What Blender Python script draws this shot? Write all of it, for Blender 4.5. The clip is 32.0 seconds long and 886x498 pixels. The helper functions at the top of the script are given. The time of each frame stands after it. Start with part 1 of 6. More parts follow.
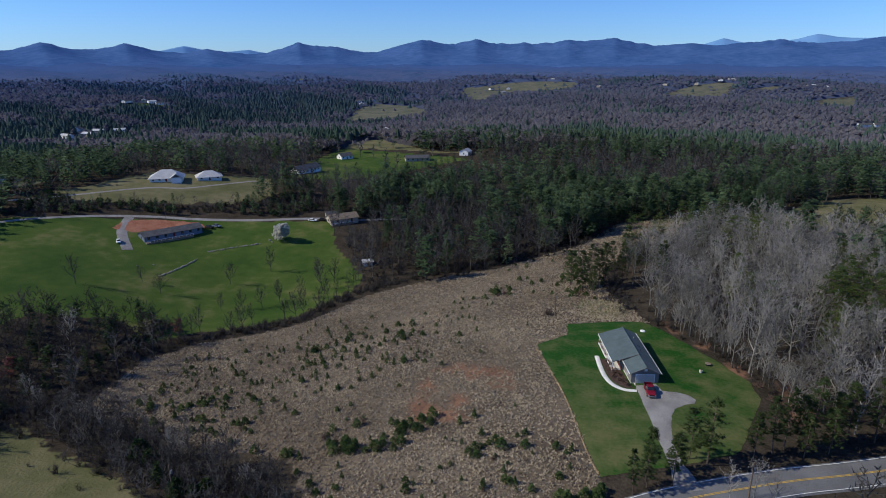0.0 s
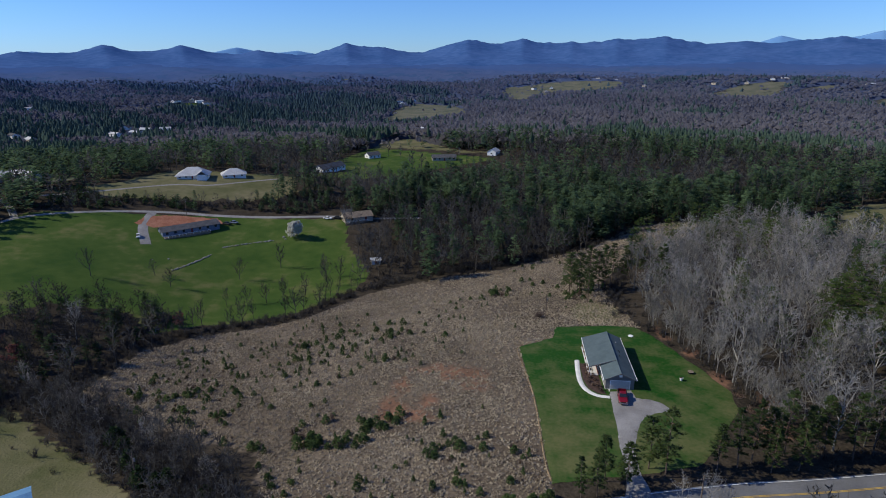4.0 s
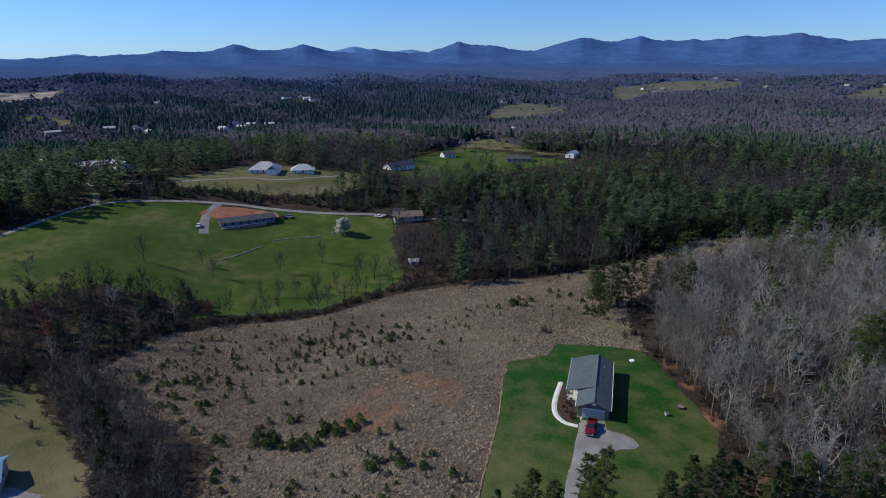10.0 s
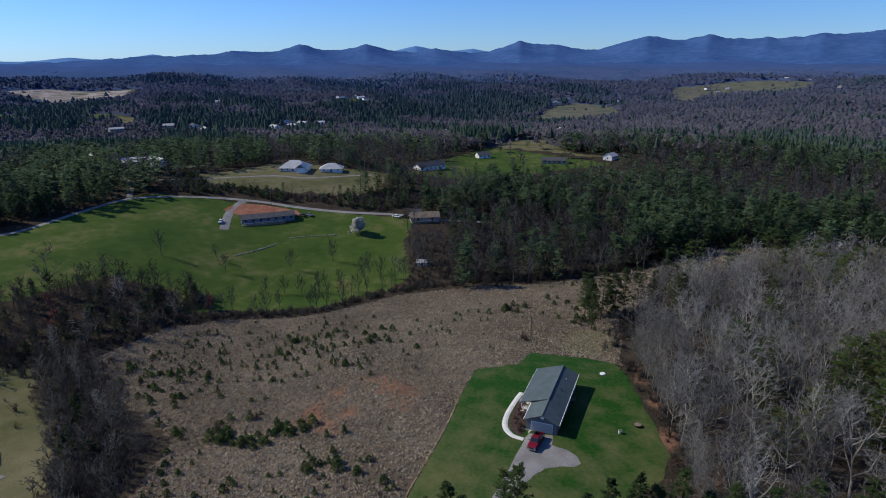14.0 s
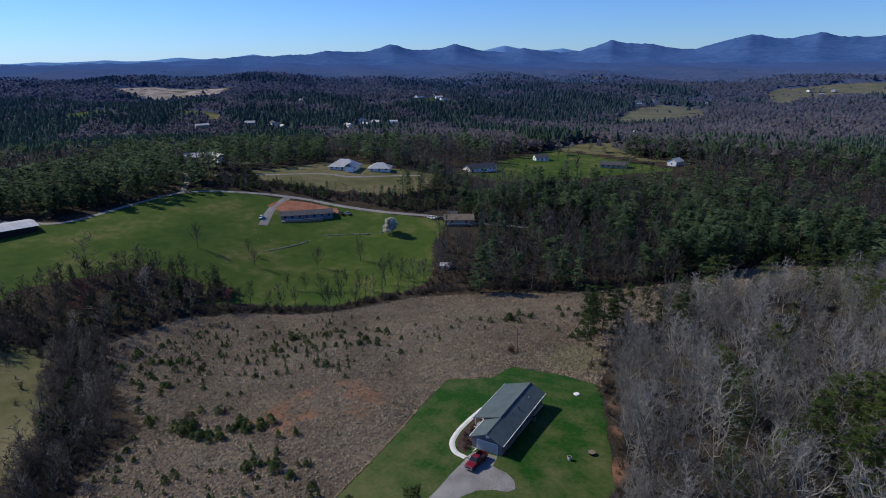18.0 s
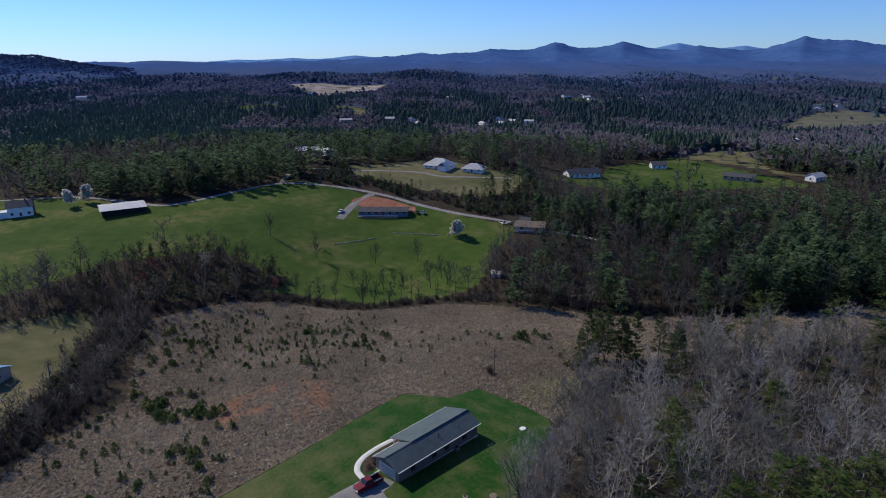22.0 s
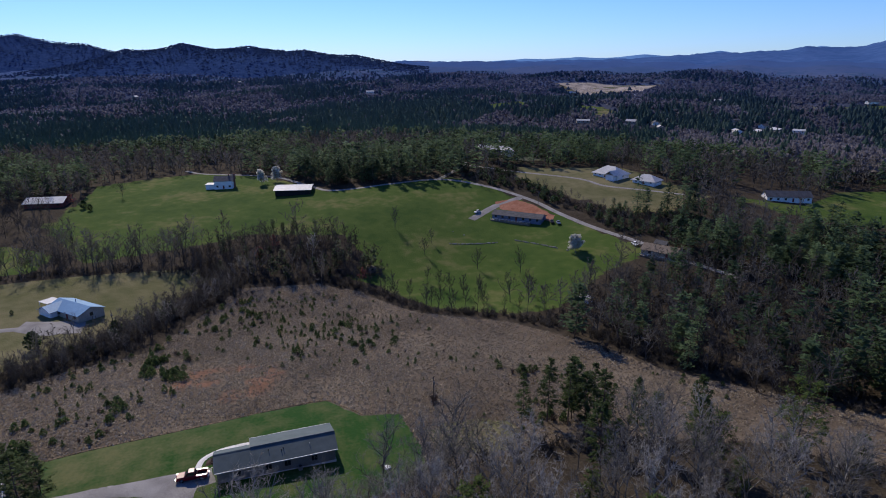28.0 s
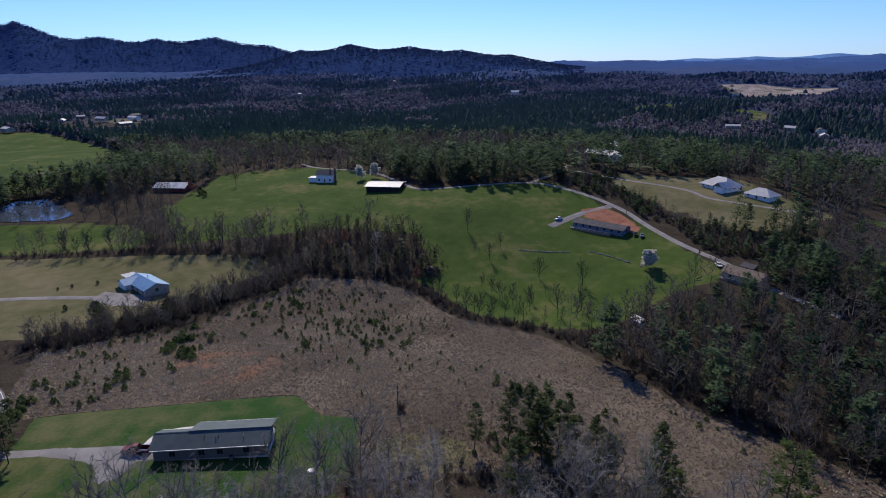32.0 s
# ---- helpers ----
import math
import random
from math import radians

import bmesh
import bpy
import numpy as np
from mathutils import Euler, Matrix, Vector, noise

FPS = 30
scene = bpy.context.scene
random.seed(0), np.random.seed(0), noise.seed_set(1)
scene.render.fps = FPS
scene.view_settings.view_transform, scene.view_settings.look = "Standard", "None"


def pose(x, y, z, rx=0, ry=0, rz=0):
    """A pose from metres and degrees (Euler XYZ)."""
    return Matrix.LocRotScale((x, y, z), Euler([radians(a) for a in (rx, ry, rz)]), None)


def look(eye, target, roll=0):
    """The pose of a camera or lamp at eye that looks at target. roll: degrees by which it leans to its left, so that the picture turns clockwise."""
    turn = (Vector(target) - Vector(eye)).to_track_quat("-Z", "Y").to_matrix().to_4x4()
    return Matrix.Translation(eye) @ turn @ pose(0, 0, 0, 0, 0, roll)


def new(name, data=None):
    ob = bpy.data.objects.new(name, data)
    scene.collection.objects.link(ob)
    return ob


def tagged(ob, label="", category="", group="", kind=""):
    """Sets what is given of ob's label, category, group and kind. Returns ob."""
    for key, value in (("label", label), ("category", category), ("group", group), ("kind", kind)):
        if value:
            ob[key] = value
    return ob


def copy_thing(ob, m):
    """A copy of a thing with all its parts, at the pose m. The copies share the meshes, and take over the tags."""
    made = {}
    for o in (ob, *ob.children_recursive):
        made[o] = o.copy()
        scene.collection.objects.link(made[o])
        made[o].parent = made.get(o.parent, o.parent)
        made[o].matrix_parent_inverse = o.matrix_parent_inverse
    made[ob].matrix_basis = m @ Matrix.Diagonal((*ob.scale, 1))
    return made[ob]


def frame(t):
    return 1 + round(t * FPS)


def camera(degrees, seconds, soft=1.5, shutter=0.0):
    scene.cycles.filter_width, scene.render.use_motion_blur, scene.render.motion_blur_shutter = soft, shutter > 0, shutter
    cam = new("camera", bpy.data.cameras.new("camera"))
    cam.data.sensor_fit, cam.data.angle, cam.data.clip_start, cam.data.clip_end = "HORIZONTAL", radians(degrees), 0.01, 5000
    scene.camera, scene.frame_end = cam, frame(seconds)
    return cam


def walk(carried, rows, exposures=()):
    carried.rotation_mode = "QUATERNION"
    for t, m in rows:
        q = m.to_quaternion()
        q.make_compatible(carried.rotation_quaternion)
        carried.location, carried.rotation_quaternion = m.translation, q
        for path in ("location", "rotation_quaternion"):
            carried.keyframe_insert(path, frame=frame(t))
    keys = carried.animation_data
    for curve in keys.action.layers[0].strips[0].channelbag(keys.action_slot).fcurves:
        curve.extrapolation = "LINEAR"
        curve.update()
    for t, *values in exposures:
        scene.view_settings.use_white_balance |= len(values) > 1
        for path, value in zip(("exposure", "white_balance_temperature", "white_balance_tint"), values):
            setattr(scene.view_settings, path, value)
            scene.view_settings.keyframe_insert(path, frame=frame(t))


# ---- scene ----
cam = camera(71.3, 32.0, 1.0)
METRES, EYE, TILT, LEAN, TURN = 260.0, 75.0, -17.0, 0.0, 0.0
ROWS = [
    (0.0, 0.0, 0.0, 0.0, 0.0, 0.0, -0.0),
    (0.5, 0.0082, -0.0002, -0.0007, 0.53, 0.0, -0.08),
    (1.0, 0.0158, -0.0005, -0.0008, 0.98, -0.02, -0.22),
    (1.5, 0.0235, -0.0002, -0.001, 1.48, -0.0, -0.32),
    (2.0, 0.0311, 0.0002, -0.0011, 1.94, 0.01, -0.51),
    (2.5, 0.0388, 0.0011, -0.001, 2.54, -0.01, -0.59),
    (3.0, 0.047, 0.0022, -0.0006, 3.08, -0.02, -0.79),
    (3.5, 0.0557, 0.0035, -0.0002, 3.67, -0.03, -0.9),
    (5.5, 0.092, 0.0075, 0.0009, 5.3, -0.13, -1.3),
    (6.0, 0.1014, 0.0083, 0.0011, 5.8, -0.16, -1.46),
    (6.5, 0.1103, 0.0113, 0.0019, 6.9, -0.21, -1.81),
    (7.0, 0.1192, 0.016, 0.0037, 8.09, -0.31, -2.18),
    (7.5, 0.1281, 0.0204, 0.0052, 9.05, -0.34, -2.49),
    (8.0, 0.1362, 0.0246, 0.0065, 10.03, -0.37, -2.77),
    (8.5, 0.1445, 0.0287, 0.0078, 10.88, -0.42, -3.01),
    (9.0, 0.1538, 0.0327, 0.0096, 11.73, -0.49, -3.26),
    (9.5, 0.1645, 0.0362, 0.0112, 12.46, -0.52, -3.46),
    (10.0, 0.175, 0.0408, 0.0133, 13.95, -0.61, -3.94),
    (10.5, 0.1851, 0.046, 0.0152, 15.47, -0.76, -4.36),
    (11.0, 0.1943, 0.0495, 0.0164, 15.9, -0.8, -4.47),
    (11.5, 0.2039, 0.0524, 0.0174, 16.19, -0.81, -4.53),
    (12.0, 0.2135, 0.0553, 0.0187, 16.62, -0.82, -4.65),
    (12.5, 0.224, 0.0586, 0.0202, 17.13, -0.84, -4.78),
    (13.0, 0.2347, 0.0624, 0.0216, 17.83, -0.91, -4.96),
    (13.5, 0.2455, 0.0668, 0.0233, 18.68, -1.03, -5.2),
    (15.5, 0.288, 0.0879, 0.0296, 21.87, -1.36, -6.1),
    (16.0, 0.2992, 0.0942, 0.0319, 23.05, -1.52, -6.45),
    (16.5, 0.3098, 0.1012, 0.0341, 24.35, -1.69, -6.83),
    (17.0, 0.32, 0.1089, 0.0369, 25.7, -1.88, -7.2),
    (17.5, 0.3311, 0.1165, 0.0396, 26.7, -1.97, -7.43),
    (18.0, 0.3435, 0.1238, 0.0423, 27.32, -2.04, -7.58),
    (18.5, 0.3576, 0.1318, 0.0456, 27.89, -2.15, -7.72),
    (19.0, 0.3728, 0.1413, 0.0492, 28.65, -2.27, -7.9),
    (19.5, 0.3886, 0.1527, 0.0534, 29.68, -2.43, -8.16),
    (20.0, 0.4047, 0.1667, 0.0584, 31.4, -2.72, -8.63),
    (20.5, 0.4212, 0.183, 0.0639, 33.84, -3.14, -9.26),
    (21.0, 0.4377, 0.2009, 0.0698, 36.77, -3.68, -10.0),
    (21.5, 0.4541, 0.2196, 0.0755, 39.32, -4.11, -10.6),
    (22.0, 0.4694, 0.2385, 0.0815, 42.04, -4.65, -11.25),
    (22.5, 0.4847, 0.2578, 0.0874, 43.96, -5.04, -11.65),
    (23.0, 0.499, 0.2779, 0.0937, 45.77, -5.46, -12.01),
    (23.5, 0.5122, 0.2981, 0.0997, 48.01, -5.97, -12.46),
    (24.0, 0.5247, 0.3187, 0.1057, 50.34, -6.49, -12.89),
    (24.5, 0.5368, 0.34, 0.1121, 52.55, -6.98, -13.27),
    (26.5, 0.5787, 0.4276, 0.1393, 60.3, -8.8, -14.45),
    (27.0, 0.5859, 0.4497, 0.1461, 63.58, -9.64, -14.94),
    (27.5, 0.5911, 0.4713, 0.1521, 66.18, -10.35, -15.2),
    (28.0, 0.5938, 0.4916, 0.1575, 68.32, -10.91, -15.47),
    (28.5, 0.5957, 0.5118, 0.1637, 70.41, -11.49, -15.69),
    (29.0, 0.5984, 0.5319, 0.1699, 72.49, -12.04, -15.81),
    (29.5, 0.6017, 0.5506, 0.1755, 74.91, -12.67, -16.04),
    (30.0, 0.6047, 0.5689, 0.1807, 76.66, -13.14, -16.15),
    (30.5, 0.6072, 0.5866, 0.1859, 78.18, -13.57, -16.23),
    (31.0, 0.6088, 0.6038, 0.1909, 79.77, -14.04, -16.3),
    (31.5, 0.6092, 0.6211, 0.196, 81.56, -14.55, -16.37),
    (32.0, 0.6089, 0.6383, 0.2011, 83.33, -15.07, -16.43),
]
EXPOSURES = [(0.0, 0.0, 6300, 9), (9.0, -0.05, 6300, 9), (17.0, -0.08, 6350, 10), (24.0, -0.06, 6350, 15), (28.0, -0.04, 6380, 18), (32.0, -0.04, 6420, 18)]
walk(cam, [(t, pose(0, 0, EYE, TILT, LEAN, TURN) @ pose(METRES * x, METRES * y, METRES * z, 90 + pitch, roll, yaw)) for t, x, y, z, yaw, pitch, roll in ROWS], EXPOSURES)

# ---- world and sun ----
SUN_AZ, SUN_EL = 266.0, 37.0          # compass-like: degrees from +y towards +x, and above the horizon
world = bpy.data.worlds.new("world")
scene.world = world
world.use_nodes = True
wn = world.node_tree.nodes
sky = wn.new("ShaderNodeTexSky")
sky.sky_type = "NISHITA"
sky.sun_disc = False
sky.sun_elevation = radians(SUN_EL)
sky.sun_rotation = radians(SUN_AZ)
sky.altitude, sky.air_density, sky.dust_density, sky.ozone_density = 600, 1.0, 0.1, 6.0
wn["Background"].inputs["Strength"].default_value = 0.105
deep = wn.new("ShaderNodeMix")                # a deep, clear spring sky
deep.data_type, deep.blend_type = "RGBA", "MULTIPLY"
deep.inputs["Factor"].default_value = 1.0
deep.inputs["B"].default_value = (0.63, 0.885, 1.34, 1)
world.node_tree.links.new(sky.outputs["Color"], deep.inputs["A"])
world.node_tree.links.new(deep.outputs["Result"], wn["Background"].inputs["Color"])
sun_data = bpy.data.lights.new("sun", "SUN")
sun_data.energy, sun_data.angle, sun_data.color = 4.35, radians(0.53), (1.0, 0.92, 0.74)
sun = new("sun", sun_data)
_a, _e = radians(SUN_AZ), radians(SUN_EL)
sun.matrix_world = look(Vector((math.sin(_a) * math.cos(_e), math.cos(_a) * math.cos(_e), math.sin(_e))) * 400, (0, 0, 0))

# ---- materials ----
rng = np.random.default_rng(7)


def mat(name, dark, light, size=1.0, rough=0.85, metal=0.0, bump=0.0, fine=8.0, island=0.0, tint=False, obrand=0.0, spec=0.1, gain=1.0, up=0.0, thin=0.0):
    """Two colours mixed by noise at two scales (size in metres), varied by island, by object or by the tint layer."""
    m = bpy.data.materials.new(name)
    m.use_nodes = True
    nt = m.node_tree
    N, L = nt.nodes, nt.links
    b = N["Principled BSDF"]
    b.inputs["Roughness"].default_value, b.inputs["Metallic"].default_value = rough, metal
    b.inputs["Specular IOR Level"].default_value = spec
    geo = N.new("ShaderNodeNewGeometry")
    n1, n2 = N.new("ShaderNodeTexNoise"), N.new("ShaderNodeTexNoise")
    n1.inputs["Scale"].default_value, n2.inputs["Scale"].default_value = 1 / size, fine / size
    n1.inputs["Detail"].default_value, n2.inputs["Detail"].default_value = 3, 2
    for n in (n1, n2):
        L.new(geo.outputs["Position"], n.inputs["Vector"])
    add = N.new("ShaderNodeMath")
    add.operation = "ADD"
    L.new(n1.outputs["Fac"], add.inputs[0])
    L.new(n2.outputs["Fac"], add.inputs[1])
    fac = add.outputs[0]
    lo, hi = 1 - 0.28 / gain, 1 + 0.28 / gain
    for amount, sock in ((island, geo.outputs["Random Per Island"]), (obrand, None), (1.0 if tint else 0, None)):
        if not amount:
            continue
        if sock is None and tint and amount == 1.0:
            at = N.new("ShaderNodeAttribute")
            at.attribute_name = "tint"
            sock = at.outputs["Fac"]
        elif sock is None:
            sock = N.new("ShaderNodeObjectInfo").outputs["Random"]
        ma = N.new("ShaderNodeMath")
        ma.operation = "MULTIPLY_ADD"
        ma.inputs[1].default_value = amount
        L.new(sock, ma.inputs[0])
        L.new(fac, ma.inputs[2])
        fac = ma.outputs[0]
        lo, hi = lo + 0.15 * amount, hi + 0.85 * amount
    mp = N.new("ShaderNodeMapRange")
    mp.inputs["From Min"].default_value, mp.inputs["From Max"].default_value = lo, hi
    L.new(fac, mp.inputs["Value"])
    mix = N.new("ShaderNodeMix")
    mix.data_type = "RGBA"
    mix.inputs["A"].default_value, mix.inputs["B"].default_value = (*dark, 1), (*light, 1)
    L.new(mp.outputs["Result"], mix.inputs["Factor"])
    L.new(mix.outputs["Result"], b.inputs["Base Color"])
    if bump:
        bp = N.new("ShaderNodeBump")
        bp.inputs["Strength"].default_value, bp.inputs["Distance"].default_value = 0.7, bump
        L.new(n2.outputs["Fac"], bp.inputs["Height"])
        L.new(bp.outputs["Normal"], b.inputs["Normal"])
    if up:                                   # soft crowns: leaves shade together as one canopy
        vm = N.new("ShaderNodeMix")
        vm.data_type = "VECTOR"
        vm.inputs["Factor"].default_value = up
        vm.inputs["B"].default_value = (0, 0, 1)
        L.new(geo.outputs["Normal"], vm.inputs["A"])
        vn = N.new("ShaderNodeVectorMath")
        vn.operation = "NORMALIZE"
        L.new(vm.outputs["Result"], vn.inputs[0])
        L.new(vn.outputs[0], b.inputs["Normal"])
    if thin:                                 # leaves and blades let light through, as does a round twig built as a flat sliver
        tr = N.new("ShaderNodeBsdfTranslucent")
        L.new(mix.outputs["Result"], tr.inputs["Color"])
        ms = N.new("ShaderNodeMixShader")
        ms.inputs["Fac"].default_value = thin
        L.new(b.outputs[0], ms.inputs[1])
        L.new(tr.outputs[0], ms.inputs[2])
        L.new(ms.outputs[0], N["Material Output"].inputs["Surface"])
    return m


M_BARK = mat("bark_grey", (0.094, 0.088, 0.077), (0.335, 0.316, 0.28), 3.0, 0.9, tint=True)
M_TWIG = mat("twig_grey", (0.124, 0.116, 0.104), (0.38, 0.358, 0.324), 6.0, 0.9, tint=True, up=0.3, thin=0.45)
M_TWIG_MID = mat("twig_brown_grey", (0.047, 0.044, 0.041), (0.136, 0.129, 0.119), 8.0, 0.9, tint=True, thin=0.45)
M_BARK_DARK = mat("bark_dark", (0.042, 0.038, 0.035), (0.128, 0.118, 0.108), 3.0, 0.9, tint=True)
M_TWIG_DARK = mat("twig_brown", (0.026, 0.024, 0.023), (0.066, 0.061, 0.058), 6.0, 0.9, tint=True, thin=0.45)
M_PBARK = mat("pine_bark", (0.07, 0.05, 0.04), (0.16, 0.12, 0.095), 1.0, 0.9)
M_NEEDLE = mat("pine_needles", (0.021, 0.039, 0.014), (0.096, 0.135, 0.044), 9.0, 0.75, island=0.4, tint=True, up=0.4, thin=0.45)
M_NEEDLE_MID = mat("forest_needles", (0.027, 0.052, 0.03), (0.13, 0.19, 0.096), 11.0, 0.85, island=0.2, tint=True, up=0.55, spec=0.05, gain=1.6, thin=0.45)
M_SAPLING = mat("cedar_needles", (0.029, 0.055, 0.020), (0.107, 0.150, 0.049), 3.0, 0.75, island=0.5, obrand=0.5, up=0.35, thin=0.45)
M_DRYBUSH = mat("dry_brush", (0.07, 0.045, 0.035), (0.17, 0.12, 0.09), 3.0, 0.9, island=0.6)
M_REDBUD = mat("red_buds", (0.132, 0.054, 0.050), (0.252, 0.114, 0.102), 3.0, 0.8, island=0.8, thin=0.45)
M_BLOSSOM = mat("white_blossom", (0.52, 0.51, 0.45), (0.72, 0.70, 0.63), 3.0, 0.8, island=0.8, up=0.2, thin=0.55)
M_EVERGREEN = mat("evergreen_leaves", (0.014, 0.030, 0.014), (0.060, 0.096, 0.036), 3.0, 0.6, island=0.8, thin=0.45)
M_DRYGRASS = mat("dry_grass", (0.171, 0.135, 0.091), (0.570, 0.479, 0.342), 9.0, 0.9, island=0.7, fine=5.0, tint=True, up=0.5, thin=0.2)
M_LAWN = mat("lawn_grass", (0.012, 0.056, 0.006), (0.10, 0.105, 0.04), 7.0, 0.9, bump=0.08, fine=9.0, tint=True, gain=1.3)
M_GRAVEL = mat("gravel", (0.16, 0.15, 0.145), (0.29, 0.28, 0.27), 4.0, 0.95, bump=0.03, fine=24.0)
M_ASPHALT = mat("asphalt", (0.10, 0.10, 0.105), (0.17, 0.17, 0.175), 6.0, 0.9, bump=0.01, fine=30.0)
M_YELLOW = mat("yellow_line_paint", (0.42, 0.26, 0.05), (0.62, 0.42, 0.10), 1.5, 0.7)
M_WHITELINE = mat("white_line_paint", (0.5, 0.5, 0.48), (0.75, 0.75, 0.72), 1.5, 0.7)
M_CONCRETE = mat("pale_concrete", (0.52, 0.50, 0.46), (0.72, 0.70, 0.66), 2.0, 0.85, bump=0.004)
M_MULCH = mat("dark_mulch", (0.035, 0.022, 0.018), (0.09, 0.06, 0.05), 0.6, 0.95, bump=0.05)
M_ROOF = mat("slate_green_metal_roof", (0.07, 0.094, 0.098), (0.095, 0.123, 0.128), 4.0, 0.7, 0.0, fine=3.0, spec=0.12)
M_SIDING = mat("grey_lap_siding", (0.165, 0.16, 0.15), (0.225, 0.217, 0.204), 2.0, 0.75)
M_WHITE = mat("white_paint", (0.68, 0.68, 0.67), (0.82, 0.82, 0.80), 2.0, 0.6, spec=0.3)
M_BRICK = mat("red_brick", (0.17, 0.075, 0.055), (0.30, 0.14, 0.10), 0.5, 0.9)
M_DOORPANEL = mat("grey_door_panel", (0.44, 0.43, 0.40), (0.53, 0.52, 0.49), 1.0, 0.6)
M_GLASS = mat("dark_window_glass", (0.015, 0.018, 0.022), (0.03, 0.035, 0.04), 2.0, 0.08, spec=0.6)
M_RED = mat("red_car_paint", (0.14, 0.004, 0.012), (0.19, 0.007, 0.016), 2.0, 0.4, 0.0, spec=0.35)
M_BLACK = mat("black_plastic", (0.012, 0.012, 0.013), (0.03, 0.03, 0.032), 0.5, 0.6)
M_RUBBER = mat("tyre_rubber", (0.012, 0.012, 0.012), (0.025, 0.025, 0.025), 0.5, 0.9)
M_CHROME = mat("chrome", (0.6, 0.6, 0.62), (0.75, 0.75, 0.76), 1.0, 0.2, 1.0)
M_TINROOF = mat("pale_tin_roof", (0.36, 0.37, 0.385), (0.50, 0.51, 0.525), 5.0, 0.55, 0.0, spec=0.2)
M_BLUEROOF = mat("blue_metal_roof", (0.10, 0.215, 0.36), (0.145, 0.29, 0.45), 5.0, 0.5, 0.1, spec=0.2)
M_DARKROOF = mat("dark_shingles", (0.055, 0.055, 0.06), (0.11, 0.11, 0.115), 2.0, 0.8)
M_GREYROOF = mat("light_grey_shingles", (0.36, 0.36, 0.36), (0.50, 0.50, 0.50), 3.0, 0.75, spec=0.3)
M_BLUEWALL = mat("slate_blue_siding", (0.10, 0.13, 0.19), (0.16, 0.19, 0.26), 3.0, 0.7)
M_TANWALL = mat("tan_siding", (0.34, 0.29, 0.23), (0.46, 0.41, 0.34), 3.0, 0.75)
M_REDWALL = mat("barn_red_boards", (0.14, 0.035, 0.03), (0.22, 0.06, 0.05), 2.0, 0.85)
M_WOOD = mat("weathered_wood", (0.13, 0.10, 0.075), (0.26, 0.21, 0.16), 1.0, 0.85)
M_POLE = mat("utility_pole_wood", (0.10, 0.075, 0.055), (0.18, 0.14, 0.11), 0.6, 0.9)
M_CLAY = mat("orange_clay", (0.200, 0.076, 0.044), (0.336, 0.160, 0.104), 5.0, 0.95, bump=0.1, fine=9.0)
M_STONE = mat("field_stone", (0.16, 0.15, 0.135), (0.30, 0.28, 0.25), 1.0, 0.9)
M_WATER = mat("pond_water", (0.05, 0.065, 0.09), (0.08, 0.095, 0.12), 30.0, 0.06, spec=0.6)


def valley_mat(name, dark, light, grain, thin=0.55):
    """Distant tree cover: two colours by tint and noise, with distance haze painted in as blue by a vertex layer."""
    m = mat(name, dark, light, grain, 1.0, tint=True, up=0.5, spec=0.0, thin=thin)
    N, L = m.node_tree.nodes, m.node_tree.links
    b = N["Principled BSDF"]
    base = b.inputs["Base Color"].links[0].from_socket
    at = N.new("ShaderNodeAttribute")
    at.attribute_name = "haze"
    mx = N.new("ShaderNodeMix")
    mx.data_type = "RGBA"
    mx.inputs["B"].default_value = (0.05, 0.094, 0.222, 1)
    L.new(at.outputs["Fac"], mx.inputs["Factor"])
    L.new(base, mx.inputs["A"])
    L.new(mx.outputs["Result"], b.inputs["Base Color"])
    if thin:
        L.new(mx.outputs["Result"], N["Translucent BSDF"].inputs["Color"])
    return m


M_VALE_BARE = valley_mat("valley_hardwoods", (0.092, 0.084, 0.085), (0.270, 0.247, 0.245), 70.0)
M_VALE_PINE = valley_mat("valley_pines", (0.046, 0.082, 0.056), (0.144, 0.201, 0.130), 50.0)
# undergrowth sheet, coloured dark for the shade in the gaps between crowns
M_VALE_FLOOR = valley_mat("valley_undergrowth_shade", (0.028, 0.027, 0.025), (0.085, 0.078, 0.073), 40.0, 0.0)
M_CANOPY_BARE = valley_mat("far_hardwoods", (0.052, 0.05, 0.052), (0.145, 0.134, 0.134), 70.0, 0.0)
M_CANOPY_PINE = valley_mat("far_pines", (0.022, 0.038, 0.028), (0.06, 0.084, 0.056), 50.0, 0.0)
# aerial haze put into these base colours as blue, paler on the farther range
M_MOUNTAIN = mat("blue_haze_mountain", (0.038, 0.09, 0.225), (0.066, 0.126, 0.285), 200.0, 1.0, fine=5.0, spec=0.0)
M_MOUNTAIN_FAR = mat("pale_haze_mountain", (0.12, 0.25, 0.47), (0.145, 0.285, 0.51), 700.0, 1.0, spec=0.0)
M_HILL = mat("hazed_wooded_hill", (0.014, 0.034, 0.098), (0.034, 0.062, 0.146), 30.0, 1.0, fine=4.0, bump=2.0, spec=0.0)
M_RIDGE_TREE = mat("hazed_treetops", (0.019, 0.043, 0.118), (0.043, 0.077, 0.175), 30.0, 1.0, up=0.9, spec=0.0, thin=0.45)

